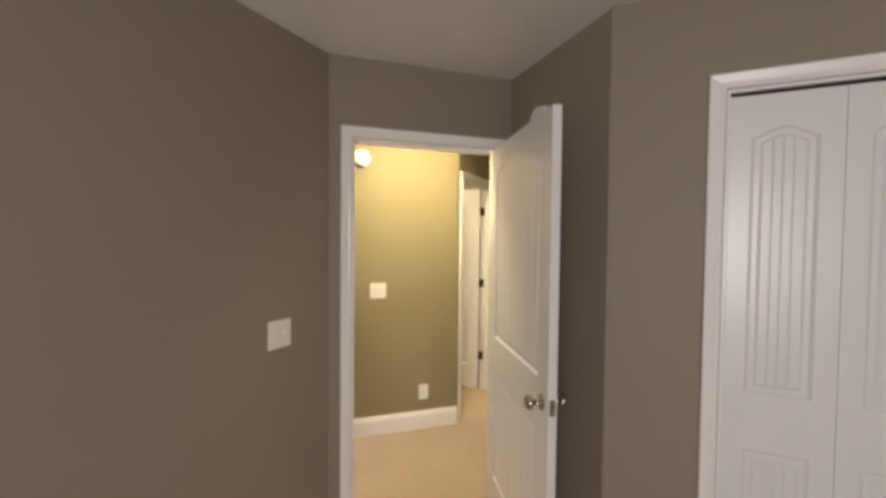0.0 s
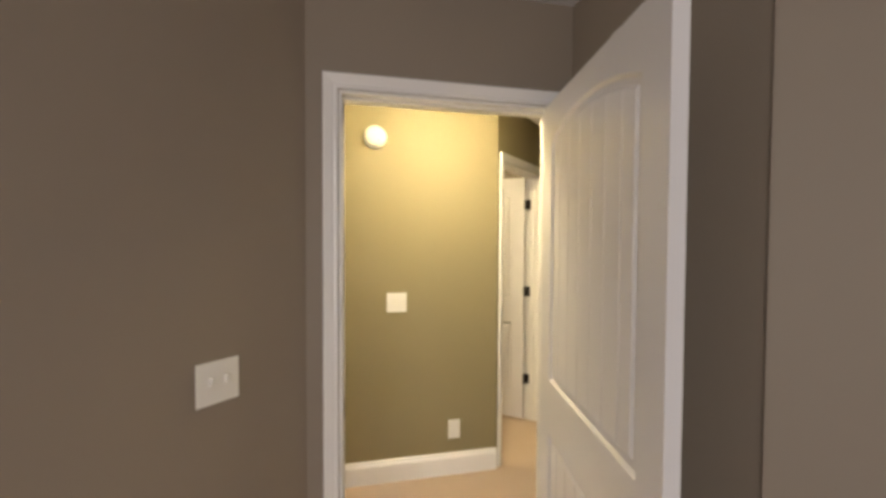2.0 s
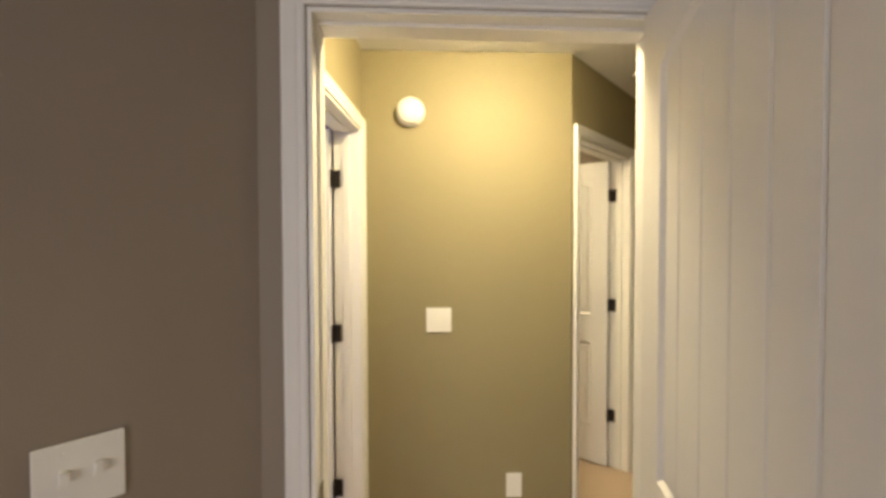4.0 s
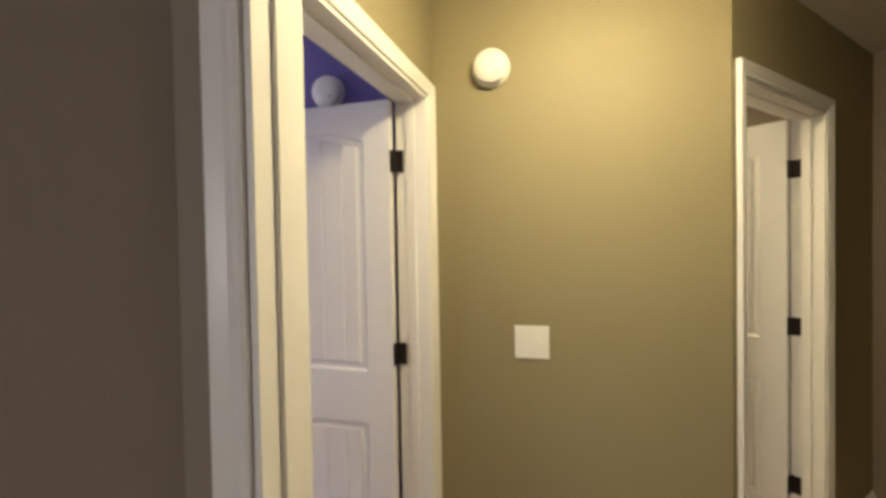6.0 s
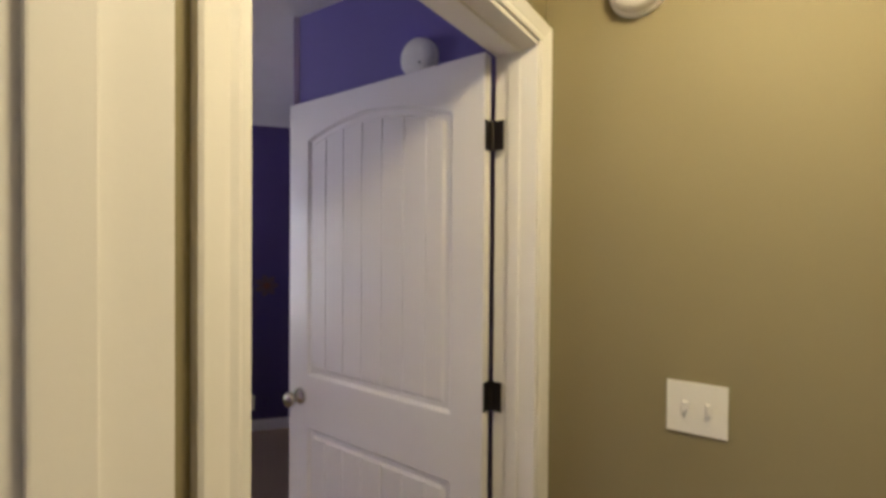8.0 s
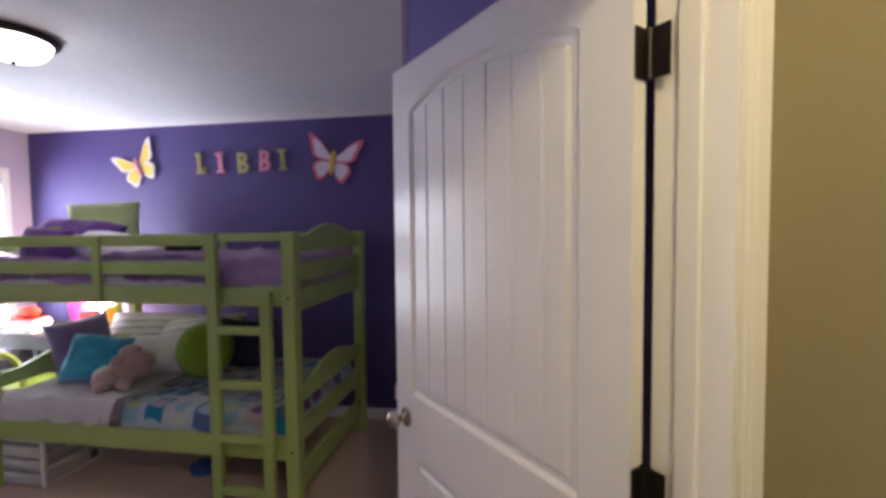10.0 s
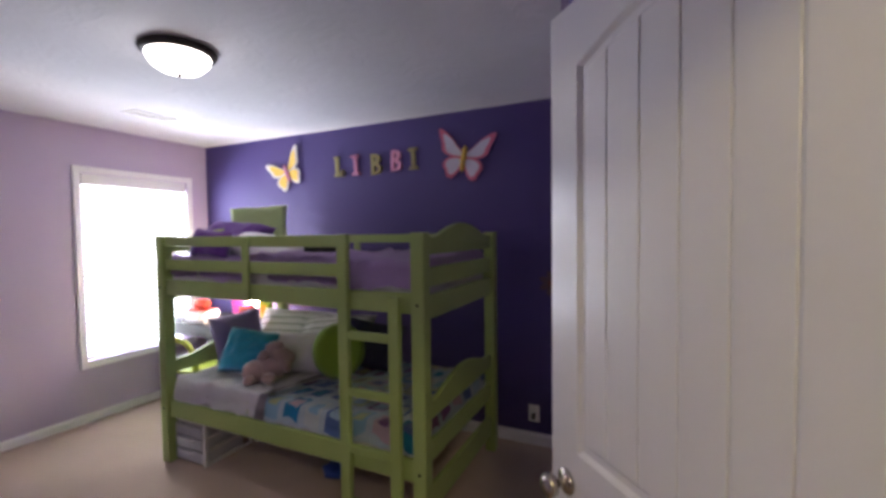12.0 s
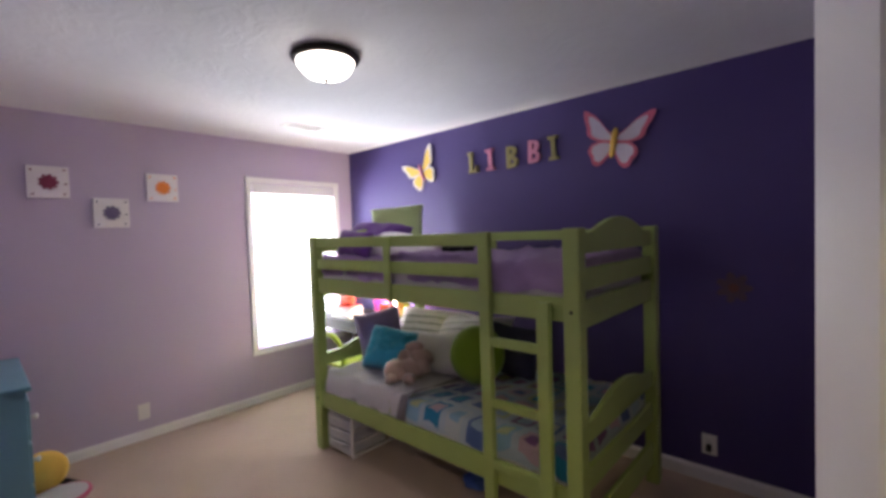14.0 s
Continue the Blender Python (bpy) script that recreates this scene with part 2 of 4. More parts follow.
def glass_mat():
    m = bpy.data.materials.new("window_glass")
    m.use_nodes = True
    b = m.node_tree.nodes["Principled BSDF"]
    b.inputs["Roughness"].default_value, b.inputs["Transmission Weight"].default_value, b.inputs["IOR"].default_value = 0.0, 1.0, 1.45
    return m


GLASS = glass_mat()


# ---- mesh helpers ----
def box(bm, x0, x1, y0, y1, z0, z1, m=ID, bevel=0.0):
    g = bmesh.ops.create_cube(bm, size=1, matrix=m @ pose((x0 + x1) / 2, (y0 + y1) / 2, (z0 + z1) / 2) @ Matrix.Diagonal((x1 - x0, y1 - y0, z1 - z0, 1)))
    if bevel:
        edges = {e for v in g["verts"] for e in v.link_edges}
        bmesh.ops.bevel(bm, geom=list(edges), offset=bevel, segments=2, profile=0.6, affect="EDGES")
    return bm


def boxes(*specs, bevel=0.0):
    bm = bmesh.new()
    for s in specs:
        box(bm, *s, bevel=bevel)
    return bm


def prism(outline, y0, y1, bm=None, m=ID):
    """An outline of (x, z) points pushed through from y0 to y1."""
    bm = bm or bmesh.new()
    a = [bm.verts.new(m @ Vector((x, y0, z))) for x, z in outline]
    b = [bm.verts.new(m @ Vector((x, y1, z))) for x, z in outline]
    bm.faces.new(a)
    bm.faces.new(b[::-1])
    for i in range(len(a)):
        j = (i + 1) % len(a)
        bm.faces.new((a[j], a[i], b[i], b[j]))
    bmesh.ops.recalc_face_normals(bm, faces=bm.faces)
    return bm


def lathe(profile, m=ID, steps=32, bm=None):
    """(radius, height) points turned round the local z axis."""
    bm = bm or bmesh.new()
    rings = []
    for r, h in profile:
        rings.append([bm.verts.new(m @ Vector((r * math.cos(2 * math.pi * i / steps), r * math.sin(2 * math.pi * i / steps), h))) for i in range(steps)])
    for a, b in zip(rings, rings[1:]):
        for i in range(steps):
            j = (i + 1) % steps
            bm.faces.new((a[i], a[j], b[j], b[i]))
    bm.faces.new(rings[0][::-1])
    bm.faces.new(rings[-1])
    bmesh.ops.recalc_face_normals(bm, faces=bm.faces)
    return bm


def mesh_of(name, bm, mats, smooth=False):
    me = bpy.data.meshes.new(name)
    bm.to_mesh(me)
    bm.free()
    for q in mats if isinstance(mats, (list, tuple)) else [mats]:
        me.materials.append(q)
    if smooth:
        me.shade_smooth()
    return me


def part(name, bm, material, parent, label="", smooth=False):
    ob = new(name, mesh_of(name, bm, material, smooth))
    ob.parent = parent
    if label:
        ob["label"] = label
    return ob


def thing(name, m, label, category, group="", kind=""):
    ob = new(name)
    ob.matrix_world = m
    ob.empty_display_size = 0.1
    return tagged(ob, label, category, group, kind)


def solid(name, bm, material, m, label, category, kind="", group="", smooth=False):
    ob = new(name, mesh_of(name, bm, material, smooth))
    ob.matrix_world = m
    return tagged(ob, label, category, group, kind)


# ---- structure ----
def wall(name, m, length, front, back, holes=(), label="painted plaster wall", base=0.0, thick=TH):
    """A wall along local x, its front face at y = 0 (facing -y), its back at y = thick. holes: x0, x1, z0, z1."""
    xs = sorted({0, length, *[h[0] for h in holes], *[h[1] for h in holes]})
    zs = sorted({0, H, *[h[2] for h in holes], *[h[3] for h in holes]})
    bm = bmesh.new()
    vs = {}

    def v(x, y, z):
        k = (round(x, 4), round(y, 4), round(z, 4))
        if k not in vs:
            vs[k] = bm.verts.new(k)
        return vs[k]

    def full(i, j):
        if not (0 <= i < len(xs) - 1 and 0 <= j < len(zs) - 1):
            return False
        cx, cz = (xs[i] + xs[i + 1]) / 2, (zs[j] + zs[j + 1]) / 2
        return not any(a < cx < b and c < cz < d for a, b, c, d in holes)
    for i in range(len(xs) - 1):
        for j in range(len(zs) - 1):
            if not full(i, j):
                continue
            a, b, c, d = xs[i], xs[i + 1], zs[j], zs[j + 1]
            bm.faces.new((v(a, 0, c), v(b, 0, c), v(b, 0, d), v(a, 0, d))).material_index = 0
            bm.faces.new((v(b, thick, c), v(a, thick, c), v(a, thick, d), v(b, thick, d))).material_index = 1
            if not full(i - 1, j):
                bm.faces.new((v(a, thick, c), v(a, 0, c), v(a, 0, d), v(a, thick, d)))
            if not full(i + 1, j):
                bm.faces.new((v(b, 0, c), v(b, thick, c), v(b, thick, d), v(b, 0, d)))
            if not full(i, j - 1):
                bm.faces.new((v(a, thick, c), v(b, thick, c), v(b, 0, c), v(a, 0, c)))
            if not full(i, j + 1):
                bm.faces.new((v(a, 0, d), v(b, 0, d), v(b, thick, d), v(a, thick, d)))
    ob = new(name, mesh_of(name, bm, [front, back]))
    ob.matrix_world = m
    return tagged(ob, label, "wall", kind="structure")


CASING = [(0.004, 0.0), (0.004, 0.009), (0.010, 0.012), (0.019, 0.010), (0.026, 0.013), (0.043, 0.017), (0.050, 0.019), (0.055, 0.016), (0.055, 0.0)]


def casing(m, width, height, label, low=None):
    """Moulded trim round an opening in the plane y = 0, standing proud towards -y; low: closed below at that height."""
    bm = bmesh.new()
    rows = []
    for o, p in CASING:
        if low is None:
            pts = [(-o, 0), (-o, height + o), (width + o, height + o), (width + o, 0)]
        else:
            pts = [(-o, low - o), (-o, height + o), (width + o, height + o), (width + o, low - o)]
        rows.append([bm.verts.new((x, -p, z)) for x, z in pts])
    n = 4
    for a, b in zip(rows, rows[1:]):
        for i in range(n if low is not None else n - 1):
            j = (i + 1) % n
            bm.faces.new((a[i], b[i], b[j], a[j]))
    bmesh.ops.recalc_face_normals(bm, faces=bm.faces)
    return solid("trim", bm, WHITE, m, label, "trim", "structure")


def jamb(m, width, height, depth, stop_at, label):
    """Lining boards of a doorway, with a stop strip."""
    t = 0.010
    bm = boxes((-0.001, t, -0.003, depth + 0.003, 0, height - t), (width - t, width + 0.001, -0.003, depth + 0.003, 0, height - t),
               (-0.001, width + 0.001, -0.003, depth + 0.003, height - t, height + 0.001), bevel=0.0015)
    s = 0.008
    a, b = stop_at
    box(bm, t, t + s, a, b, 0, height - t - s, bevel=0.002)
    box(bm, width - t - s, width - t, a, b, 0, height - t - s, bevel=0.002)
    box(bm, t, width - t, a, b, height - t - s, height - t, bevel=0.002)
    return solid("trim", bm, WHITE, m, label, "door frame", "structure")


def baseboard(m, x0, x1, k=1.0):
    """A moulded skirting board along local x, standing proud towards -y."""
    prof = [(0, 0), (-0.015, 0), (-0.015, 0.105), (-0.012, 0.118), (-0.008, 0.124), (-0.006, 0.137), (0, 0.142)]
    prof = [(y, z * k) for y, z in prof]
    bm = bmesh.new()
    a = [bm.verts.new((x0, y, z)) for y, z in prof]
    b = [bm.verts.new((x1, y, z)) for y, z in prof]
    for i in range(len(prof) - 1):
        bm.faces.new((a[i], b[i], b[i + 1], a[i + 1]))
    bm.faces.new(a)
    bm.faces.new(b[::-1])
    bmesh.ops.recalc_face_normals(bm, faces=bm.faces)
    return solid("baseboard", bm, WHITE, m, "white moulded baseboard along the wall", "baseboard", "structure")


def panel_sheet(width, height, y, sign, stile, grooves, bm, ogee):
    """One moulded face of a two-panel plank door with an arched upper panel. Depth goes from y inwards against sign."""
    S = [0.0, 0.005, 0.011, 0.026, 0.036]
    D = [0.0, 0.004, 0.009, 0.009, 0.003]
    px0, px1 = stile, width - stile
    gx = [px0 + 0.05 + (px1 - px0 - 0.10) * (i + 0.5) / grooves for i in range(grooves)] if grooves else []
    cols = [(0.0, -1.0), (stile * 0.5, -1.0)] + [(px0 + s, s) for s in S]
    inner = sorted([(g + d, 9.0 if d == 0 else 1.0) for g in gx for d in (-0.008, 0, 0.008)] + [(px0 + 0.05 + (px1 - px0 - 0.1) * i / 12 + 0.0007, 1.0) for i in range(1, 12)])
    cols += inner + [(px1 - s, s) for s in S[::-1]] + [(width - stile * 0.5, -1.0), (width, -1.0)]
    rise = 0.035 if ogee else 0.062

    def arch(x):
        q = min(1, max(-1, (x - width / 2) / ((px1 - px0) / 2)))
        return rise * (math.cos(q * math.pi) * 0.5 + 0.5) ** 0.75 if ogee else rise * (1 - q * q)
    lo0, lo1, up0, up1 = 0.24, 0.81, 1.005, height - 0.145
    grid = []
    for x, sx in cols:
        a = arch(x)
        lev = [(0.0, -1.0)] + [(lo0 + s, s) for s in S] + [(lo1 - s, s) for s in S[::-1]]
        lev += [(up0 + s, s) for s in S] + [(up0 + (up1 + a - up0) * k, 1.0) for k in (0.3, 0.6, 0.85)]
        lev += [(up1 + a - s, s) for s in S[::-1]] + [(height, -1.0)]
        col = []
        for z, sz in lev:
            d = 0.0
            if sx >= 0 and sz >= 0:
                s = min(sx, sz, S[-1])
                d = float(np.interp(s, S, D))
                if sx == 9.0 and sz >= S[-1]:
                    d += 0.004
            col.append(bm.verts.new((x, y + sign * d, z)))
        grid.append(col)
    for a, b in zip(grid, grid[1:]):
        for k in range(len(a) - 1):
            bm.faces.new((a[k], b[k], b[k + 1], a[k + 1]))
    return grid


def door_leaf_mesh(width, height, thick, stile, grooves, ogee=False):
    bm = bmesh.new()
    g0 = panel_sheet(width, height, 0.0, 1, stile, grooves, bm, ogee)
    g1 = panel_sheet(width, height, thick, -1, stile, grooves, bm, ogee)

    def rim(a, b):
        for k in range(len(a) - 1):
            bm.faces.new((a[k], a[k + 1], b[k + 1], b[k]))
    rim(g0[0], g1[0])
    rim(g0[-1], g1[-1])
    rim([c[0] for c in g0], [c[0] for c in g1])
    rim([c[-1] for c in g0], [c[-1] for c in g1])
    bmesh.ops.recalc_face_normals(bm, faces=bm.faces)
    return bm


def door(name, m, width, label, hinge_faces):
    """A leaf whose hinge edge is at local x = 0; it reaches to x = width, thick from y = 0 to 0.035."""
    ob = solid(name, door_leaf_mesh(width, DOOR - 0.024, 0.035, 0.105, 6), DOORW, m @ pose(0, 0, 0.012), label, "door", "structure")
    for side, s in ((0.0, -1), (0.035, 1)):
        k = pose(width - 0.065, side, 0.92, 90 if s < 0 else -90, 0, 0)
        part("door_handle", lathe([(0.031, 0), (0.031, 0.004), (0.026, 0.008), (0.012, 0.011), (0.010, 0.026), (0.014, 0.031), (0.025, 0.037), (0.029, 0.047), (0.027, 0.056), (0.018, 0.063), (0.004, 0.065)], k), NICKEL, ob, "round brushed-nickel door knob", True)
    part("latch", boxes((width - 0.001, width + 0.0025, 0.006, 0.029, 0.89, 0.95), (width, width + 0.010, 0.012, 0.023, 0.912, 0.928), bevel=0.001), NICKEL, ob, "nickel latch plate")
    for z in (0.335, 1.075, 1.80):
        bm = bmesh.new()
        lathe([(0.0075, -0.041), (0.0075, 0.041)], pose(-0.006, hinge_faces, z), 12, bm)
        box(bm, -0.042, -0.008, hinge_faces - 0.001, hinge_faces + 0.0025, z - 0.041, z + 0.041, bevel=0.001)
        box(bm, -0.004, -0.0005, 0.002, 0.033, z - 0.041, z + 0.041, bevel=0.001)
        part("hinge", bm, BRONZE, ob, "dark bronze hinge")
    return ob


def along(x, y, degrees):
    return pose(x, y, 0, 0, 0, degrees)


# wall frames: local x runs along the wall, local -y points into the room in front
W_DOOR1 = along(-0.06, 3.0, 0)                   # grey bedroom's door wall, seen from the bedroom
OP1 = (0.067, 0.892)
wall("wall_door", W_DOOR1, 3.3, GREY, OLIVEP, [(OP1[0] + 0.06, OP1[1] + 0.06, 0, DOOR)], "taupe-grey wall with the bedroom doorway")
W_LEFT = R45 @ along(-1.75, 2.153, 0)            # shared by the grey bedroom and the kid's room
wall("wall_shared", W_LEFT, 3.845, GREY, MAUVE, label="taupe-grey painted bedroom wall")
W_STUB = along(0.955, 3.0, -90)                  # short return beside the door
wall("wall_return", W_STUB, 0.81, GREY, GREY, label="short taupe-grey return wall behind the open door")
W_CLOSET = R45 @ along(2.213, 0.873, -90)
CL = (0.380, 1.650)
wall("wall_closet", W_CLOSET, 2.6, GREY, GREY, [(CL[0], CL[1], 0, DOOR + 0.025)], "taupe-grey wall with the closet opening")
wall("wall_closet_back", R45 @ along(2.95, 1.5, -90), 3.4, GREY, GREY, label="closet back wall")
W_BACK1 = R45 @ along(2.4, -1.60, 180)
wall("wall_back", W_BACK1, 4.2, GREY, GREY, label="taupe-grey bedroom wall")
W_WIN1 = R45 @ along(-1.62, -1.70, 90)
wall("wall_window_grey", W_WIN1, 3.95, GREY, GREY, [(1.12, 2.48, 0.82, 2.08)], "taupe-grey bedroom wall with a window")
# hall
W_HALL = along(-0.09, 4.115, 0)
wall("wall_hall", W_HALL, 1.155, OLIVEP, OLIVEP, label="taupe-grey hall wall with a switch plate")
W_KID = along(-0.052, 3.1236, 85)                    # hall side of the kid's room doorway
OP2 = (0.131, 0.942)
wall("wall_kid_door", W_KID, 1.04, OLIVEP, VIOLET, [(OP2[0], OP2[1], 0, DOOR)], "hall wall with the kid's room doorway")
W_D2 = R45 @ along(3.663, 2.157, 0)
OP3 = (0.083, 0.850)
wall("wall_hall_angled", W_D2, 2.6, OLIVEP, OLIVEP, [(OP3[0], OP3[1], 0, DOOR)], "angled taupe-grey hall wall with a doorway")
wall("wall_hall_far", along(3.24, 6.9, -90), 4.0, OLIVEP, OLIVEP, label="plain hall wall")
# room behind the angled doorway
wall("wall_beyond", R45 @ along(3.0, 4.3, 0), 2.6, GREY, GREY, label="taupe-grey wall of the room beyond")
wall("wall_beyond_side", R45 @ along(5.2, 4.4, -90), 2.3, GREY, GREY, label="taupe-grey wall of the room beyond")
wall("wall_beyond_side", R45 @ along(3.1, 2.9, 90), 1.5, GREY, GREY, label="taupe-grey wall of the room beyond")
# kid's room
W_KSTUB = along(-1.06, 4.165, 0)
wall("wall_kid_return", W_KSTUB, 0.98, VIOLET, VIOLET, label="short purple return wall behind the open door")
W_KCLOSET = R45 @ along(2.2, 5.6, -90)
wall("wall_kid_side", W_KCLOSET, 1.93, MAUVE, MAUVE, label="mauve kid's room side wall")
W_DARK = R45 @ along(-1.85, 5.475, 0)
wall("wall_purple", W_DARK, 4.2, DARKP, DARKP, label="deep purple accent wall")
W_WIN = R45 @ along(-1.747, 2.2, 90)
KW = (4.362 - 2.2, 5.247 - 2.2, 0.50, 2.055)
wall("wall_window", W_WIN, 3.4, MAUVE, MAUVE, [KW], "mauve wall with a bright window")

solid("floor", boxes((-6.2, 6.2, -3.6, 8.2, -0.1, 0.0)), CARPET, ID, "beige cut-pile carpet floor", "carpet", "structure")
solid("ceiling", boxes((-6.2, 6.2, -3.6, 8.2, H, H + 0.1)), CEIL, ID, "white textured ceiling", "ceiling", "structure")
ground = solid("ground", boxes((-400, 400, -400, 400, -3.2, -3.1)), mat("lawn", (0.07, 0.11, 0.04), 0.95, vary=0.2, scale=0.3), ID, "green lawn outside the house", "ground", "structure")

# trim of the three doorways (both sides) and the closet
w1, w2, w3 = OP1[1] - OP1[0], OP2[1] - OP2[0], OP3[1] - OP3[0]
M1 = along(OP1[0], 3.0, 0)
casing(M1, w1, DOOR, "white moulded door casing in the grey bedroom")
casing(along(OP1[1], 3.12, 180), w1, DOOR, "white moulded door casing on the hall side")
jamb(M1, w1, DOOR, TH, (0.040, 0.075), "white door jamb with stop strip")
M2 = W_KID @ pose(OP2[0], 0, 0)
casing(M2, w2, DOOR, "white moulded casing of the kid's room doorway")
casing(W_KID @ along(OP2[1], TH, 180), w2, DOOR, "white moulded casing inside the kid's room")
jamb(M2, w2, DOOR, TH, (0.045, 0.080), "white door jamb with stop strip")
M3 = W_D2 @ pose(OP3[0], 0, 0)
casing(M3, w3, DOOR, "white moulded casing of the angled doorway")
jamb(M3, w3, DOOR, TH, (0.045, 0.080), "white door jamb with stop strip")
MC = W_CLOSET @ pose(CL[0], 0, 0)
wc = CL[1] - CL[0]
casing(MC, wc, DOOR + 0.025, "white moulded closet casing")
jamb(MC, wc, DOOR + 0.025, TH, (0.085, 0.10), "white closet jamb")

# skirting
baseboard(W_DOOR1, 0.0, OP1[0] - 0.006)
baseboard(W_LEFT, 0.0, 3.84)
baseboard(W_STUB, 0.0, 0.81)
baseboard(W_CLOSET, 0.01, CL[0] - 0.066)
baseboard(W_CLOSET, CL[1] + 0.066, 2.4)
baseboard(W_BACK1, 0.2, 4.1)
baseboard(W_WIN1, 0.1, 3.8)
baseboard(W_HALL, 0.12, 1.158)
baseboard(W_D2, OP3[1] + 0.066, 2.5)
baseboard(W_KSTUB, 0.0, 0.96, 0.6)
baseboard(W_KCLOSET, 0.13, 1.91, 0.6)
baseboard(W_DARK, 0.1, 4.05, 0.6)
baseboard(W_WIN, 0.08, 3.27, 0.5)
baseboard(R45 @ along(2.1, 2.273, 180), 0.0, 3.84)

# door leaves: all three stand open
d1 = math.degrees(math.atan2(2.151 - 2.985, 0.709 - 0.868))
door("door_1", along(0.868, 2.985, d1) @ pose(0, -0.035, 0), 0.855, "open white two-panel bedroom door with planked arched panel", 0.0385)
door("door_2", along(-0.103, 4.014, 177.0) @ pose(0, -0.035, 0), 0.848, "open white two-panel door of the kid's room", 0.0015)
door("door_3", W_D2 @ pose(OP3[1] - 0.018, TH + 0.004, 0, 0, 0, 92), 0.74, "open white door of the room beyond the hall", -0.0035)

# strike plate
solid("strike_plate", boxes((0, 0.0015, -0.014, 0.014, -0.03, 0.03), bevel=0.0005), NICKEL, along(OP1[0] + 0.016, 3.022, 0) @ pose(0, 0, 0.93), "nickel strike plate in the white door jamb", "strike plate")

# closet: bifold leaves, and a black track strip painting the shaded gap above
for i in range(4):
    lw = (wc - 0.024) / 4
    leaf = solid("door_4" if i == 0 else "door_4.%03d" % i, door_leaf_mesh(lw - 0.0016, DOOR - 0.018, 0.03, 0.062, 3, True), DOORW, MC @ pose(0.012 + i * lw + 0.0008, 0.014, 0.02), "white moulded bifold closet door leaf", "closet door", "structure", "bifold closet leaves")
    if i in (1, 2):
        part("door_handle", lathe([(0.010, 0), (0.008, 0.015), (0.016, 0.022), (0.017, 0.030), (0.008, 0.036)], pose(0.05 if i == 2 else lw - 0.05, 0, 0.90, 90)), NICKEL, leaf, "small round closet knob", True)
solid("track_gap_shade", boxes((0.012, wc - 0.012, 0.016, 0.046, DOOR + 0.003, DOOR + 0.0145)), BLACK_F, MC, "black track strip painting the shaded gap above the closet doors", "track")


# windows
def window(name, m, hole, blind, label):
    """A cased window with a sash, glass and, if wanted, an open slatted blind."""
    x0, x1, z0, z1 = hole
    w = x1 - x0
    ob = thing(name, m @ pose(x0, 0, 0), label, "window", kind="structure")
    f = 0.045
    part("window_frame", boxes((0, f, 0.085, TH, z0, z1), (w - f, w, 0.085, TH, z0, z1), (f, w - f, 0.085, TH, z0, z0 + f), (f, w - f, 0.085, TH, z1 - f, z1), (f, w - f, 0.09, TH - 0.004, (z0 + z1) / 2 - 0.02, (z0 + z1) / 2 + 0.02), bevel=0.003), WHITE, ob)
    pane = part("pane", boxes((f, w - f, 0.104, 0.108, z0 + f, z1 - f)), GLASS, ob, "clear window glass")
    pane.visible_shadow = False
    casing(m @ pose(x0, 0, 0), w, z1, "white moulded window casing", low=z0)
    if blind:
        bl = thing("window_blind", m @ pose(x0, 0, 0), "white slatted window blind, open to bright daylight", "blind")
        part("headrail", boxes((0.008, w - 0.008, -0.004, 0.045, z1 - 0.095, z1 - 0.004), bevel=0.006), WHITE, bl)
        part("bottom_rail", boxes((0.010, w - 0.010, 0.012, 0.042, z0 + 0.010, z0 + 0.034), bevel=0.004), WHITE, bl)
        me = mesh_of("slat", boxes((0.010, w - 0.010, -0.022, 0.022, -0.0012, 0.0012)), SLAT)
        n = int((z1 - z0 - 0.11) / 0.040)
        for i in range(n):
            s = new("slat", me)
            s.parent = bl
            s.matrix_basis = pose(0, 0.027, z0 + 0.05 + i * 0.040, -34)
        for x in (0.14, w - 0.14):
            part("cord", boxes((x - 0.001, x + 0.001, 0.0035, 0.005, z0 + 0.02, z1 - 0.05)), SLAT, bl)
    return ob


window("window_1", W_WIN, KW, True, "bright overexposed window with white blind and casing")
window("window_2", W_WIN1, (1.12, 2.48, 0.82, 2.08), False, "plain bedroom window with white casing")


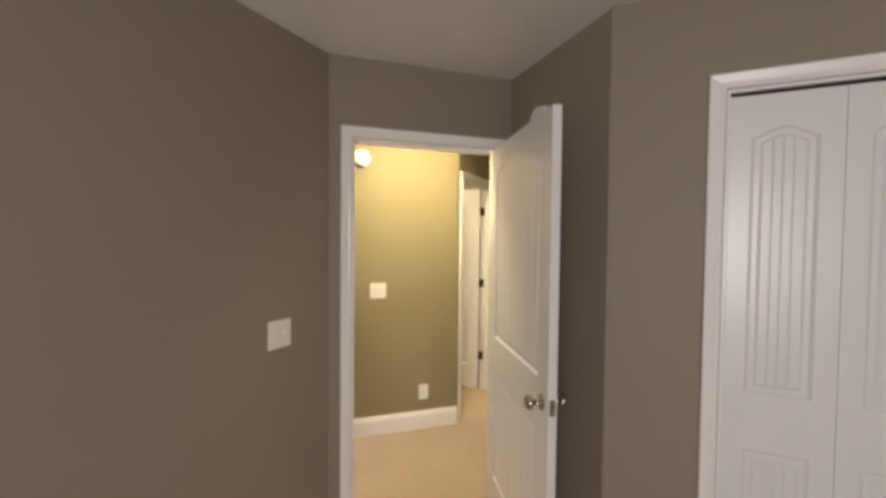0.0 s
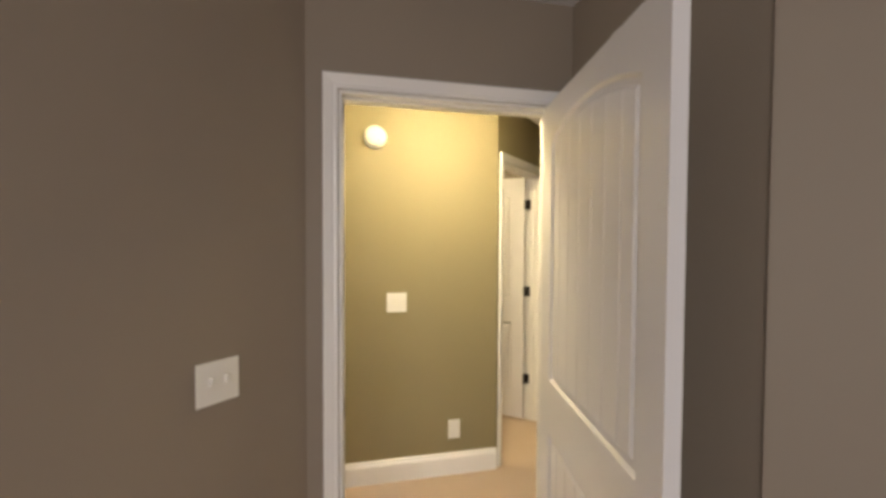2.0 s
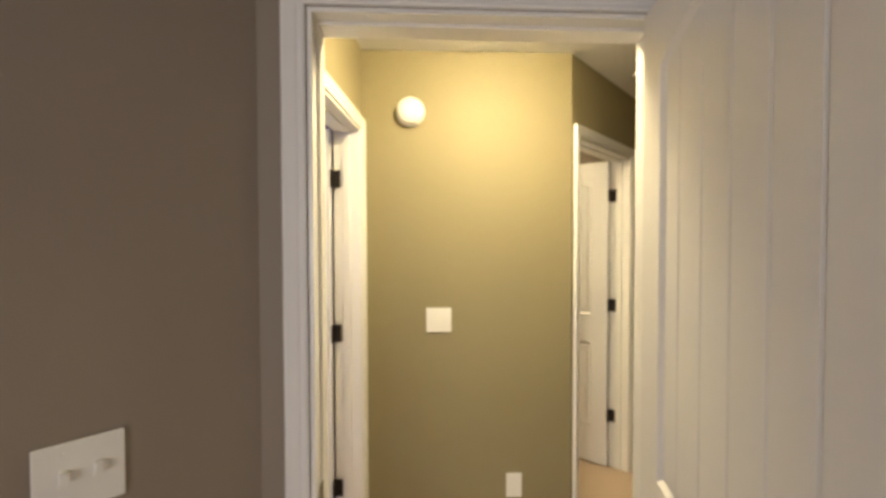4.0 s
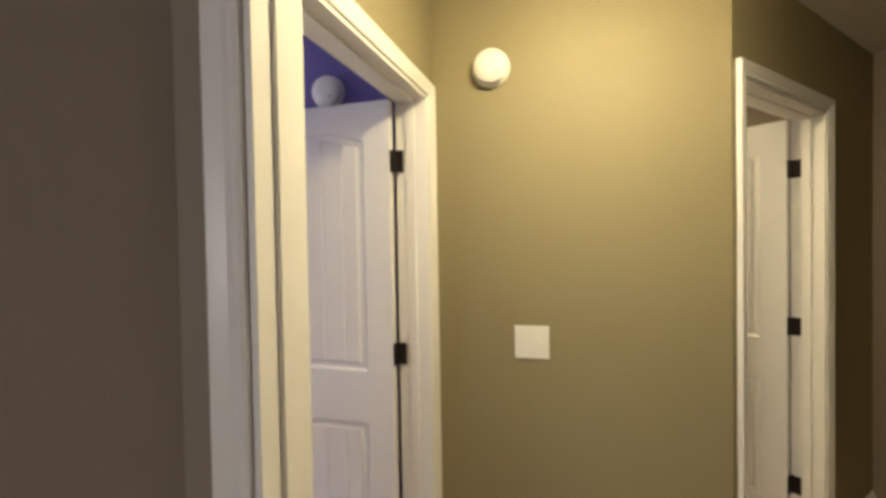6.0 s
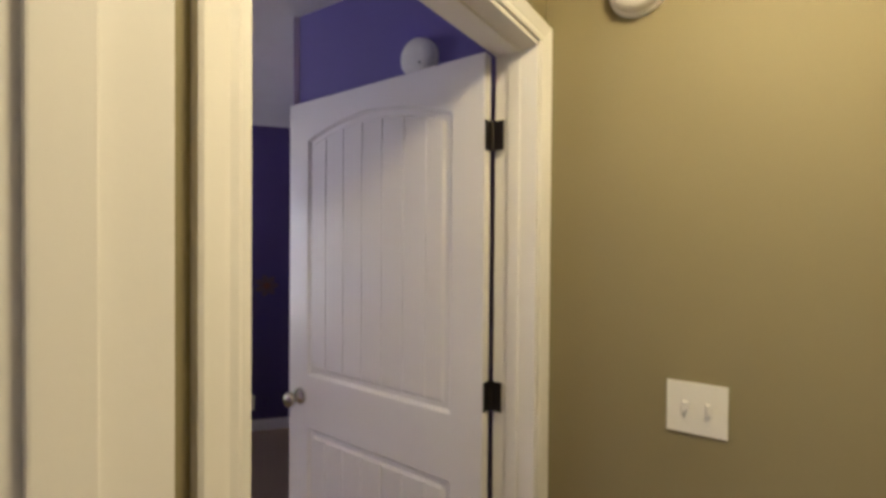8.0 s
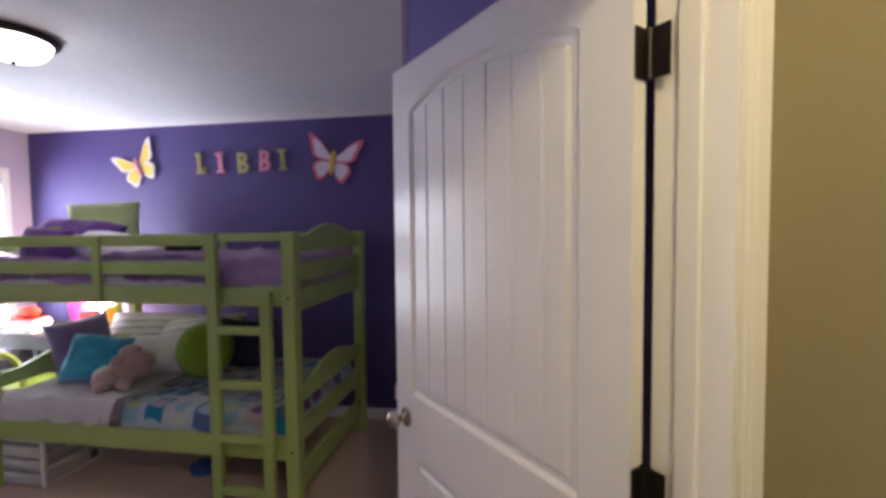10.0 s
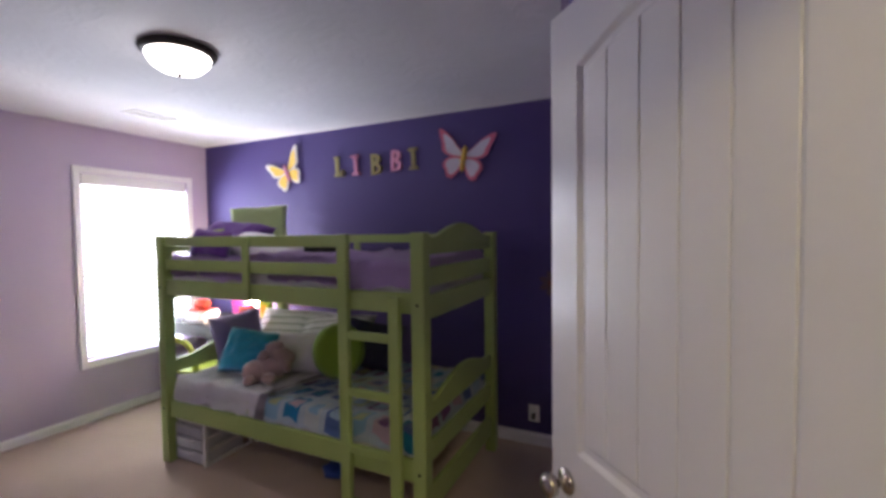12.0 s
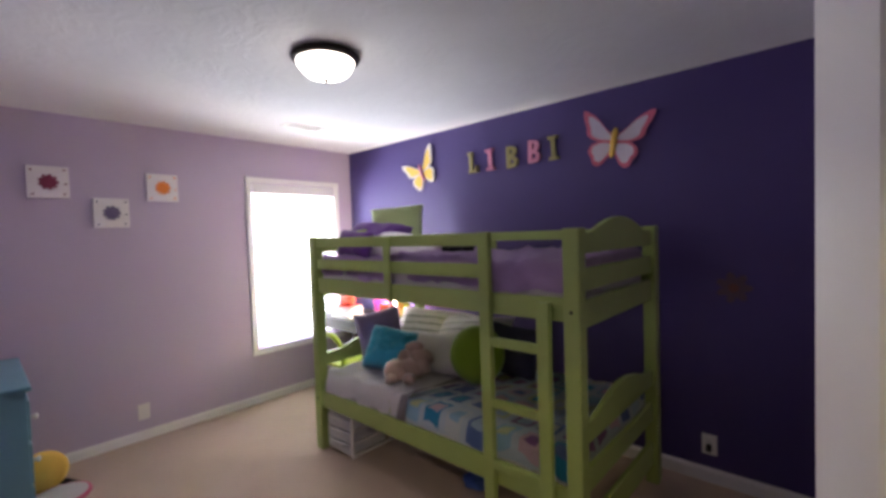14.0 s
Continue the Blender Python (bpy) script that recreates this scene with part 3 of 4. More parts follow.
# ---- fixtures ----
def plate(name, m, gangs, kind):
    """A wall plate in the plane y = 0 with toggles or sockets."""
    w = {1: 0.078, 2: 0.124}[gangs]
    ob = thing(name, m, "white plastic two-toggle switch plate on the wall" if kind == "switch" else "white plastic wall outlet plate low on the wall", "light switch" if kind == "switch" else "outlet")
    bm = boxes((-w / 2, w / 2, -0.006, 0.0, -0.0605, 0.0605), bevel=0.0025)
    part("cover_plate", bm, PLASTIC, ob)
    for i in range(gangs):
        x = (i - (gangs - 1) / 2) * 0.046
        if kind == "switch":
            part("toggle", boxes((x - 0.005, x + 0.005, -0.018, -0.005, -0.004, 0.016), (x - 0.007, x + 0.007, -0.0075, -0.005, -0.013, 0.013), bevel=0.001), PLASTIC, ob)
        elif kind == "outlet":
            for z in (-0.02, 0.02):
                part("socket", lathe([(0.0165, 0), (0.0165, 0.002), (0.015, 0.003)], pose(x, -0.0055, z, 90)), PLASTIC, ob)
                part("slot", boxes((x - 0.0075, x - 0.005, -0.0092, -0.008, z - 0.004, z + 0.006), (x + 0.005, x + 0.0075, -0.0092, -0.008, z - 0.004, z + 0.006)), PLASTIC_D, ob)
        for z in ((-0.042, 0.042) if kind != "blank" else (0.0,)):
            part("screw", lathe([(0.003, 0), (0.0025, 0.0012)], pose(x, -0.006, z, 90), 10), PLASTIC, ob)
    return ob


plate("light_switch", W_LEFT @ pose((-0.27 + 2.78) * math.sqrt(0.5) + 1.75, 0, 1.13), 2, "switch")
plate("light_switch", W_HALL @ pose(0.403 + 0.09, 0, 1.131), 2, "switch")
plate("outlet", W_HALL @ pose(0.778 + 0.09, 0, 0.295), 1, "blank")
plate("outlet", W_DARK @ pose(1.695 + 1.85, 0, 0.225), 1, "outlet")
plate("outlet", W_WIN @ pose(3.442 - 2.2, 0, 0.217), 1, "blank")
plug = solid("plug", boxes((-0.014, 0.014, -0.035, -0.0095, -0.024, 0.016), bevel=0.004), BLACK_F, W_DARK @ pose(1.695 + 1.85, 0, 0.215), "small black plug in the wall outlet", "plug")


def detector(m):
    ob = thing("smoke_detector", m, "round white plastic smoke detector on the wall", "smoke detector", "smoke detectors")
    t = pose(0, 0, 0, 90)
    part("base", lathe([(0.070, 0), (0.070, 0.010), (0.066, 0.013)], t, 40), PLASTIC, ob, "", True)
    part("cover", lathe([(0.061, 0.011), (0.064, 0.018), (0.063, 0.034), (0.056, 0.042), (0.030, 0.045), (0.002, 0.0455)], t, 40), PLASTIC, ob, "", True)
    part("button", lathe([(0.011, 0.0445), (0.010, 0.047), (0.002, 0.0475)], t @ pose(0.028, 0.018, 0), 16), PLASTIC, ob)
    part("indicator", boxes((0.020, 0.026, -0.0475, -0.044, -0.030, -0.024)), PLASTIC_D, ob)
    return ob


sd = detector(W_HALL @ pose(0.268 + 0.09, 0, 2.146))
copy_thing(sd, W_KSTUB @ pose(0.645, 0, 2.135))
copy_thing(sd, W_STUB @ pose(0.335, 0, 2.135))


def ceiling_light(m, glass, label):
    """A flush dome light: bronze pan, glass bowl and finial; hangs below z = 0."""
    ob = thing("ceiling_light", m, label, "ceiling lamp")
    part("rim", lathe([(0.150, 0), (0.168, -0.004), (0.172, -0.014), (0.165, -0.026), (0.150, -0.034), (0.140, -0.034)], steps=48), BRONZE, ob, "dark bronze ring", True)
    part("bowl", lathe([(0.142, -0.030), (0.136, -0.052), (0.120, -0.077), (0.092, -0.099), (0.055, -0.112), (0.012, -0.117)], steps=48), glass, ob, "glowing frosted glass bowl", True)
    part("finial", lathe([(0.012, -0.114), (0.013, -0.121), (0.007, -0.126), (0.009, -0.132), (0.002, -0.138)], steps=20), BRONZE, ob, "small bronze finial", True)
    return ob


ceiling_light(R45 @ pose(0.325, 3.85, H), GLOW, "lit flush dome ceiling light with dark bronze ring")
# unseen lamp, added to put warm light on the open door leaf beyond
ceiling_light(R45 @ pose(3.75, 3.25, H), GLOW_HALL, "unseen dome light added to light the room beyond")
ceiling_light(pose(0.66, 3.44, H), GLOW_HALL, "lit amber hall ceiling light")

hatch = thing("attic_hatch", pose(1.50, 3.78, H), "white attic hatch with trim in the hall ceiling", "hatch")
part("panel", boxes((0.03, 0.57, 0.03, 0.56, -0.006, 0), bevel=0.002), CEIL, hatch)
for x0, x1, y0, y1 in ((0, 0.60, 0, 0.03), (0, 0.60, 0.56, 0.59), (0, 0.03, 0.03, 0.56), (0.57, 0.60, 0.03, 0.56)):
    part("trim_strip", boxes((x0, x1, y0, y1, -0.016, 0), bevel=0.003), WHITE, hatch)

vent = thing("ceiling_vent", R45 @ pose(-0.99, 4.48, H, 0, 0, 90), "white metal ceiling air vent", "vent")
part("frame", boxes((-0.16, 0.16, -0.075, -0.055, -0.008, 0), (-0.16, 0.16, 0.055, 0.075, -0.008, 0), (-0.16, -0.14, -0.055, 0.055, -0.008, 0), (0.14, 0.16, -0.055, 0.055, -0.008, 0), bevel=0.002), PLASTIC, vent)
# near-black plate stands in for the shade between the slats
part("backing", boxes((-0.14, 0.14, -0.055, 0.055, -0.0015, -0.0005)), PLASTIC_D, vent, "dark plate painted as shade behind the slats")
for i in range(8):
    part("slat", boxes((-0.14, 0.14, -0.048 + i * 0.0135, -0.0435 + i * 0.0135, -0.007, -0.001)), PLASTIC, vent)


# ---- kid's room: bunk bed ----
BU0, BU1, BV0, BV1 = -0.42, 1.515, 4.145, 5.19
P = 0.068
BED = R45 @ pose(2.362, 2.503, 1.52) @ Matrix.Scale(1.047, 4) @ pose(-2.362, -2.503, -1.52)   # true size of the bed and its bedding
FLOOR_Z = 0.0682    # the floor in the bed's own units
bed = thing("bunk_bed", BED, "lime green painted wooden bunk bed with ladder", "bunk bed")
POSTS = [(BU0, BV0), (BU1 - P, BV0), (BU0, BV1 - P), (BU1 - P, BV1 - P)]
for u, v in POSTS:
    part("post", boxes((u, u + P, v, v + P, FLOOR_Z, 1.53), bevel=0.006), BEDGREEN, bed)


def rail(u0, u1, v0, v1, z0, z1, name="rail"):
    return part(name, boxes((u0, u1, v0, v1, z0, z1), bevel=0.005), BEDGREEN, bed)


LP = 1.045      # ladder's long upright
for v in (BV0 + 0.018, BV1 - 0.044):
    front = v < 4.5
    rail(BU0 + P, LP if front else BU1 - P, v, v + 0.024, 1.462, 1.522, "guard_rail")
    rail(BU0 + P, LP if front else BU1 - P, v, v + 0.024, 1.312, 1.380, "guard_rail")
    rail(BU0 + P, BU1 - P, v, v + 0.026, 1.155, 1.252, "side_rail")
    rail(BU0 + P, BU1 - P, v, v + 0.026, 0.365, 0.475, "side_rail")
    rail(0.36, 0.41, v - 0.019 if front else v + 0.027, v - 0.001 if front else v + 0.045, 1.155, 1.515, "upright")
# ladder
rail(LP, LP + 0.058, BV0 - 0.020, BV0 + 0.012, FLOOR_Z, 1.525, "ladder_upright")
rail(1.335, 1.392, BV0 - 0.020, BV0 + 0.012, FLOOR_Z, 1.232, "ladder_upright")
for z in (0.20, 0.475, 0.755, 1.035):
    rail(LP + 0.058, 1.335, BV0 - 0.019, BV0 + 0.011, z - 0.02, z + 0.02, "rung")


def arched(u, z0, z1, rise):
    """An end board between the posts with an arched top."""
    a, b = BV0 + P, BV1 - P
    pts = [(a, z0), (b, z0)]
    for i in range(25):
        q = i / 24
        s = 0 if q < 0.12 or q > 0.88 else (0.5 - 0.5 * math.cos(2 * math.pi * (q - 0.12) / 0.76)) ** 0.55
        pts.append((b + (a - b) * q, z1 + rise * s))
    bm = prism(pts, -0.012, 0.012, m=pose(u, 0, 0, 0, 0, 90))
    return part("end_board", bm, BEDGREEN, bed, "green end board with arched top")


for u in (BU0 + P / 2, BU1 - P / 2):
    arched(u, 1.425, 1.510, 0.070)
    arched(u, 0.640, 0.725, 0.070)
    for z0, z1 in ((1.270, 1.365), (1.120, 1.235), (0.435, 0.535), (0.185, 0.315)):
        rail(u - 0.012, u + 0.012, BV0 + P, BV1 - P, z0, z1, "end_rail")
for z in (1.170, 0.375):
    for i in range(9):
        u = BU0 + 0.16 + i * 0.2
        rail(u, u + 0.07, BV0 + 0.045, BV1 - 0.047, z, z + 0.018, "slat")
for u, v in POSTS:
    for z in (0.42, 1.20):
        s = 0.0 if v < 4.5 else P
        part("bolt", lathe([(0.008, 0), (0.007, 0.003), (0.002, 0.004)], pose(u + P / 2, v - 0.0005 if not s else v + P + 0.0005, z, 90 if not s else -90), 12), BRONZE, bed)


# ---- soft things ----
def cloth(u0, u1, v0, v1, z, height, seed, lump=0.012, fall=0.05, drop=0.16, nu=70, nv=44, skew=0.0, end=False, skew2=0.0):
    """A cover lying over a mattress: a lumpy sheet whose front and back edges hang down."""
    bm = bmesh.new()
    uvl = bm.loops.layers.uv.new("UVMap")
    grid = []
    for i in range(nu + 1):
        row = []
        for j in range(nv + 1):
            a, b = i / nu, j / nv
            v = v0 + (v1 - v0) * b
            u = u0 + (u1 - u0) * a + skew * b * (1 - a) + skew2 * b * a
            edge = min(v - v0, v1 - v)
            if end:
                edge = min(edge, u1 - u)
            d = max(0.0, 1 - edge / fall)
            n = noise.noise(Vector((u * 3.1, v * 3.1, seed))) * lump + noise.noise(Vector((u * 9, v * 7, seed + 5))) * lump * 0.55
            n += abs(noise.noise(Vector((u * 14 + v * 6, v * 3, seed + 9)))) * lump * 0.7
            row.append(bm.verts.new((u, v + (n * 0.8 * d), z + height + n - drop * d * d)))
        grid.append(row)
    for i in range(nu):
        for j in range(nv):
            f = bm.faces.new((grid[i][j], grid[i + 1][j], grid[i + 1][j + 1], grid[i][j + 1]))
            for loop, (p, q) in zip(f.loops, ((i, j), (i + 1, j), (i + 1, j + 1), (i, j + 1))):
                loop[uvl].uv = (p / nu * (u1 - u0), q / nv * (v1 - v0))
    bmesh.ops.solidify(bm, geom=bm.faces[:], thickness=0.012)
    bmesh.ops.recalc_face_normals(bm, faces=bm.faces)
    return bm


def pillow(w, h, t, seed, pinch=0.75, fluff=0.0):
    """A stuffed pillow in the x-z plane, standing on z = 0, with drawn-in sides and wrinkles."""
    bm = bmesh.new()
    n = 26
    rows = {}
    for s in (-1, 1):
        for i in range(n + 1):
            for j in range(n + 1):
                if s > 0 and (i in (0, n) or j in (0, n)):
                    rows[s, i, j] = rows[-1, i, j]
                    continue
                a, b = 2 * i / n - 1, 2 * j / n - 1
                x = a * w / 2 * (1 - 0.07 * (1 - b * b) * abs(a) ** 3)
                z = b * h / 2 * (1 - 0.07 * (1 - a * a) * abs(b) ** 3)
                puff = ((1 - a ** 4) * (1 - b ** 4)) ** pinch
                wr = noise.noise(Vector((x * 9, z * 9, seed))) * 0.012 + abs(noise.noise(Vector((x * 16, z * 16, seed + s)))) * 0.009
                wr += fluff * (noise.noise(Vector((x * 34, z * 34, seed))) + 0.6 * noise.noise(Vector((x * 11, z * 11, seed + 3))))
                rows[s, i, j] = bm.verts.new((x, s * (t / 2 * puff + wr * puff), z + h / 2 + noise.noise(Vector((x * 4, s, seed))) * 0.008))
    for s in (-1, 1):
        for i in range(n):
            for j in range(n):
                q = [rows[s, i, j], rows[s, i + 1, j], rows[s, i + 1, j + 1], rows[s, i, j + 1]]
                bm.faces.new(q if s < 0 else q[::-1])
    bmesh.ops.recalc_face_normals(bm, faces=bm.faces)
    return bm


def ball(bm, c, r, sx=1.0, sy=1.0, sz=1.0, rot=(0, 0, 0), seed=0.0, rough=0.05):
    g = bmesh.ops.create_icosphere(bm, subdivisions=3, radius=1)
    m = pose(*c, *rot) @ Matrix.Diagonal((r * sx, r * sy, r * sz, 1))
    for v in g["verts"]:
        n = 1 + rough * noise.noise(v.co * 2.2 + Vector((seed, 0, 0)))
        v.co = m @ (v.co * n)
    return bm


def soft(name, bm, material, m, label, category, group="", base=R45):
    return solid(name, bm, material, base @ m, label, category, group=group, smooth=True)


MU0, MU1, MV0, MV1 = BU0 + P + 0.005, BU1 - P - 0.005, BV0 + 0.048, BV1 - 0.05
for z, label in ((0.393, "thick twin mattress on the lower bunk"), (1.188, "twin mattress on the upper bunk")):
    solid("mattress", boxes((MU0, MU1, MV0, MV1, z, z + (0.17 if z < 1 else 0.15)), bevel=0.03), MATT, BED, label, "mattress")
soft("bed_cover", cloth(MU0 + 0.005, MU1 + 0.012, MV0 - 0.014, MV1 + 0.014, 1.188, 0.212, 3.0, 0.034, 0.03, 0.13, nu=110, nv=70, end=True), LILAC, ID, "rumpled lilac cover on the upper bunk", "bed cover", base=BED)
soft("quilt", cloth(0.30, MU1 + 0.012, MV0 - 0.016, MV1 + 0.016, 0.393, 0.200, 7.0, 0.018, 0.035, 0.115, nu=90, nv=70, skew=0.35, end=True), QUILT, ID, "multicoloured patchwork-print quilt on the lower bunk", "quilt", base=BED)
soft("bed_sheet", cloth(MU0 + 0.005, 0.42, MV0 - 0.020, MV1 + 0.016, 0.393, 0.212, 11.0, 0.028, 0.045, 0.130, nu=90, nv=70, skew2=0.30), SHEET, ID, "white sheet folded back on the lower bunk", "sheet", base=BED)
bm = cloth(0.40, 0.47, MV0 - 0.024, MV1 + 0.012, 0.393, 0.226, 13.0, 0.012, 0.045, 0.13, nu=8, nv=70, skew=0.32)
soft("blanket_fold", bm, mat("grey_fold", (0.34, 0.31, 0.34), 0.9, vary=0.1, bump=0.3), ID, "grey folded blanket edge across the bed", "blanket", base=BED)

# lower bunk pillows and toys
soft("pillow", pillow(0.36, 0.38, 0.15, 1.0), LAV_F, pose(-0.21, 4.62, 0.60, -12, -6, 72), "lavender velvet pillow against the bed end", "pillow", "lower bunk pillows", base=BED)
soft("pillow", pillow(0.37, 0.31, 0.22, 2.0, 0.38, 0.016), TEAL_F, pose(0.0, 4.44, 0.595, -30, 8, 24), "turquoise fleece throw pillow", "pillow", "lower bunk pillows", base=BED)
soft("pillow", pillow(0.66, 0.42, 0.17, 3.0, 0.6, 0.010), PILLOWCASE, pose(0.02, 4.78, 0.64, -50, 4, 20), "white bed pillow with fine coloured stripes", "pillow", "lower bunk pillows", base=BED)
soft("pillow", pillow(0.60, 0.40, 0.17, 4.0, 0.6, 0.010), PILLOWCASE, pose(0.36, 4.80, 0.64, -52, -4, 12), "creased white pillow with fine coloured stripes", "pillow", "lower bunk pillows", base=BED)
soft("pillow", pillow(0.40, 0.28, 0.14, 5.0), SHEET, pose(0.30, 4.60, 0.60, -26, 3, 22), "small white square pillow on the sheet", "pillow", "lower bunk pillows", base=BED)
bm = lathe([(0.005, -0.06), (0.10, -0.062), (0.155, -0.045), (0.18, 0.0), (0.155, 0.045), (0.10, 0.062), (0.005, 0.06)], pose(0, 0, 0.18, 90), 40)
soft("round_pillow", bm, GREEN_F, pose(0.62, 4.62, 0.595, -14, 0, 18), "round lime green plush pillow", "pillow", base=BED)
bm = bmesh.new()
ball(bm, (0, 0, 0.085), 0.10, 1.25, 1.0, 0.85, seed=1, rough=0.14)
ball(bm, (-0.075, -0.07, 0.075), 0.085, 1.1, 1.0, 0.9, seed=2, rough=0.12)
ball(bm, (0.075, 0.03, 0.165), 0.082, 1.2, 0.9, 0.75, (0, 18, 0), seed=3, rough=0.14)
ball(bm, (0.02, 0.03, 0.225), 0.058, 1.25, 0.9, 0.75, (0, -10, 0), seed=4, rough=0.14)
ball(bm, (0.125, -0.01, 0.115), 0.05, 0.75, 0.8, 1.35, (0, -14, 0), seed=5, rough=0.12)
ball(bm, (-0.04, -0.02, 0.165), 0.05, 0.8, 0.8, 1.2, (0, 35, 0), seed=8, rough=0.12)
ball(bm, (-0.06, -0.16, 0.042), 0.045, 0.85, 1.3, 0.8, seed=6, rough=0.12)
ball(bm, (0.06, -0.12, 0.045), 0.048, 1.2, 1.0, 0.8, (0, 0, -30), seed=7, rough=0.12)
soft("plush_toy", bm, PLUSH, pose(0.24, 4.44, 0.605, 0, 0, 15) @ Matrix.Scale(0.88, 4), "dusty pink plush toy slumped on the sheet", "plush toy", base=BED)

# upper bunk
soft("backrest_cushion", pillow(0.46, 0.40, 0.16, 6.0, 0.35), SAGE_F, pose(-0.44, 4.98, 1.385, -18, -4, 34), "sage green upright backrest cushion", "cushion", base=BED)
soft("pillow", pillow(0.58, 0.34, 0.20, 7.0, 0.6, 0.008), PURPLE_F, pose(-0.36, 4.54, 1.385, -52, 3, 8), "purple satin pillow on the upper bunk", "pillow", "upper bunk pillows", base=BED)
soft("pillow", pillow(0.30, 0.20, 0.12, 7.6, 0.6, 0.006), PURPLE_F, pose(-0.14, 4.30, 1.375, -14, 4, 4), "small purple satin pillow behind the guard rail", "pillow", "upper bunk pillows", base=BED)
soft("pillow", pillow(0.44, 0.34, 0.14, 7.9, 0.6, 0.006), NAVY_F, pose(0.66, 4.86, 0.60, -30, 6, 10), "dark navy pillow by the purple wall", "pillow", "lower bunk pillows", base=BED)
soft("pillow", pillow(0.56, 0.24, 0.15, 8.0), SHEET, pose(0.10, 4.44, 1.385, -62, 8, 8), "white pillow on the upper bunk", "pillow", "upper bunk pillows", base=BED)
soft("pillow", pillow(0.30, 0.17, 0.12, 8.5), WINGW, pose(-0.20, 4.36, 1.385, -35, 0, 4), "pale printed pillow on the upper bunk", "pillow", "upper bunk pillows", base=BED)
bm = bmesh.new()
ball(bm, (0, 0, 0.05), 0.05, 1.6, 1, 0.8, seed=2)
ball(bm, (0.10, -0.02, 0.055), 0.042, seed=3)
soft("plush_toy", bm, BLACK_F, pose(0.62, 4.46, 1.392, 0, 0, 10), "small black plush toy on the lilac cover", "plush toy", base=BED)
bm = bmesh.new()
ball(bm, (0, 0, 0.045), 0.05, 1.9, 1, 0.9, seed=5)
soft("plush_toy", bm, SHEET, pose(0.47, 4.62, 1.40, 0, 0, -20), "small white plush toy on the lilac cover", "plush toy", base=BED)

# under the bed
dr = thing("drawer_tower", R45 @ pose(-0.56, 4.28, 0) @ Matrix.Diagonal((1.05, 1, 0.86, 1)), "low white plastic drawer tower under the bunk bed", "drawer unit")
for x in (0, 0.326):
    for y in (0, 0.358):
        part("corner_post", boxes((x, x + 0.022, y, y + 0.022, 0, 0.325), bevel=0.003), PLASTIC, dr)
    for z in (0.0, 0.105, 0.205, 0.300):
        part("side_rail", boxes((x + 0.004, x + 0.018, 0.022, 0.358, z, z + 0.022), bevel=0.002), PLASTIC, dr)
part("top", boxes((-0.003, 0.351, -0.003, 0.383, 0.3255, 0.338), bevel=0.003), PLASTIC, dr)
for i in range(3):
    d = part("drawer", boxes((0.022, 0.326, -0.006, 0.31, 0.02 + i * 0.098, 0.105 + i * 0.098), bevel=0.005), CLEARP, dr, "frosted drawer")
    part("handle", boxes((0.10, 0.25, -0.016, -0.006, 0.085 + i * 0.098, 0.097 + i * 0.098), bevel=0.002), PLASTIC, d)
bm = bmesh.new()
ball(bm, (0, 0, 0.045), 0.05, 1.7, 1.3, 0.9, seed=8, rough=0.3)
soft("cloth_bundle", bm, BLUE, pose(0.66, 4.55, 0.0), "crumpled blue cloth under the bed", "cloth")

# ---- desk corner ----
dk = thing("desk", R45 @ pose(-1.70, 4.90, 0), "dark wooden desk in the window corner", "desk")
part("desktop", boxes((0, 1.15, 0, 0.54, 0.715, 0.745), bevel=0.004), DESK, dk)
for x in (0.03, 1.07):
    for y in (0.03, 0.46):
        part("leg", boxes((x, x + 0.05, y, y + 0.05, 0, 0.715), bevel=0.003), DESK, dk)
part("apron", boxes((0.08, 1.07, 0.035, 0.053, 0.63, 0.715)), DESK, dk)
for i, (w, d, h, c) in enumerate(((0.26, 0.20, 0.03, PAPER), (0.24, 0.19, 0.025, PAPER), (0.25, 0.18, 0.03, CREAM), (0.22, 0.17, 0.02, RED))):
    z = 0.745 + (0, 0.031, 0.057, 0.088)[i]
    bk = thing("book", R45 @ pose(-1.28, 5.05, z, 0, 0, (6, -8, 3, 14)[i]), "stacked book lying on the dark desk", "book", "stack of books")
    part("cover", boxes((-w / 2, w / 2, -d / 2, d / 2, 0, 0.003), (-w / 2, w / 2, -d / 2, d / 2, h - 0.003, h), (-w / 2, -w / 2 + 0.003, -d / 2, d / 2, 0.003, h - 0.003)), c, bk)
    part("page_block", boxes((-w / 2 + 0.004, w / 2 - 0.004, -d / 2 + 0.003, d / 2 - 0.003, 0.0035, h - 0.0035)), CANVAS, bk)
bm = bmesh.new()
ball(bm, (0, 0, 0.05), 0.06, 1.5, 1.0, 0.8, seed=4, rough=0.3)
soft("hat", bm, RED, pose(-1.27, 5.05, 0.852), "red crumpled cloth hat on the books", "hat")
# lamp on the desk beside the bed end, and bright bags round it
lp = thing("desk_lamp", R45 @ pose(-0.87, 5.30, 0.745), "lit desk lamp with white shade behind the bed", "lamp")
part("base", lathe([(0.07, 0), (0.068, 0.012), (0.02, 0.02), (0.008, 0.03), (0.008, 0.17)]), NICKEL, lp, "", True)
part("shade", lathe([(0.085, 0.165), (0.060, 0.29), (0.058, 0.29)], steps=32), GLOW_DESK, lp, "glowing white shade", True)
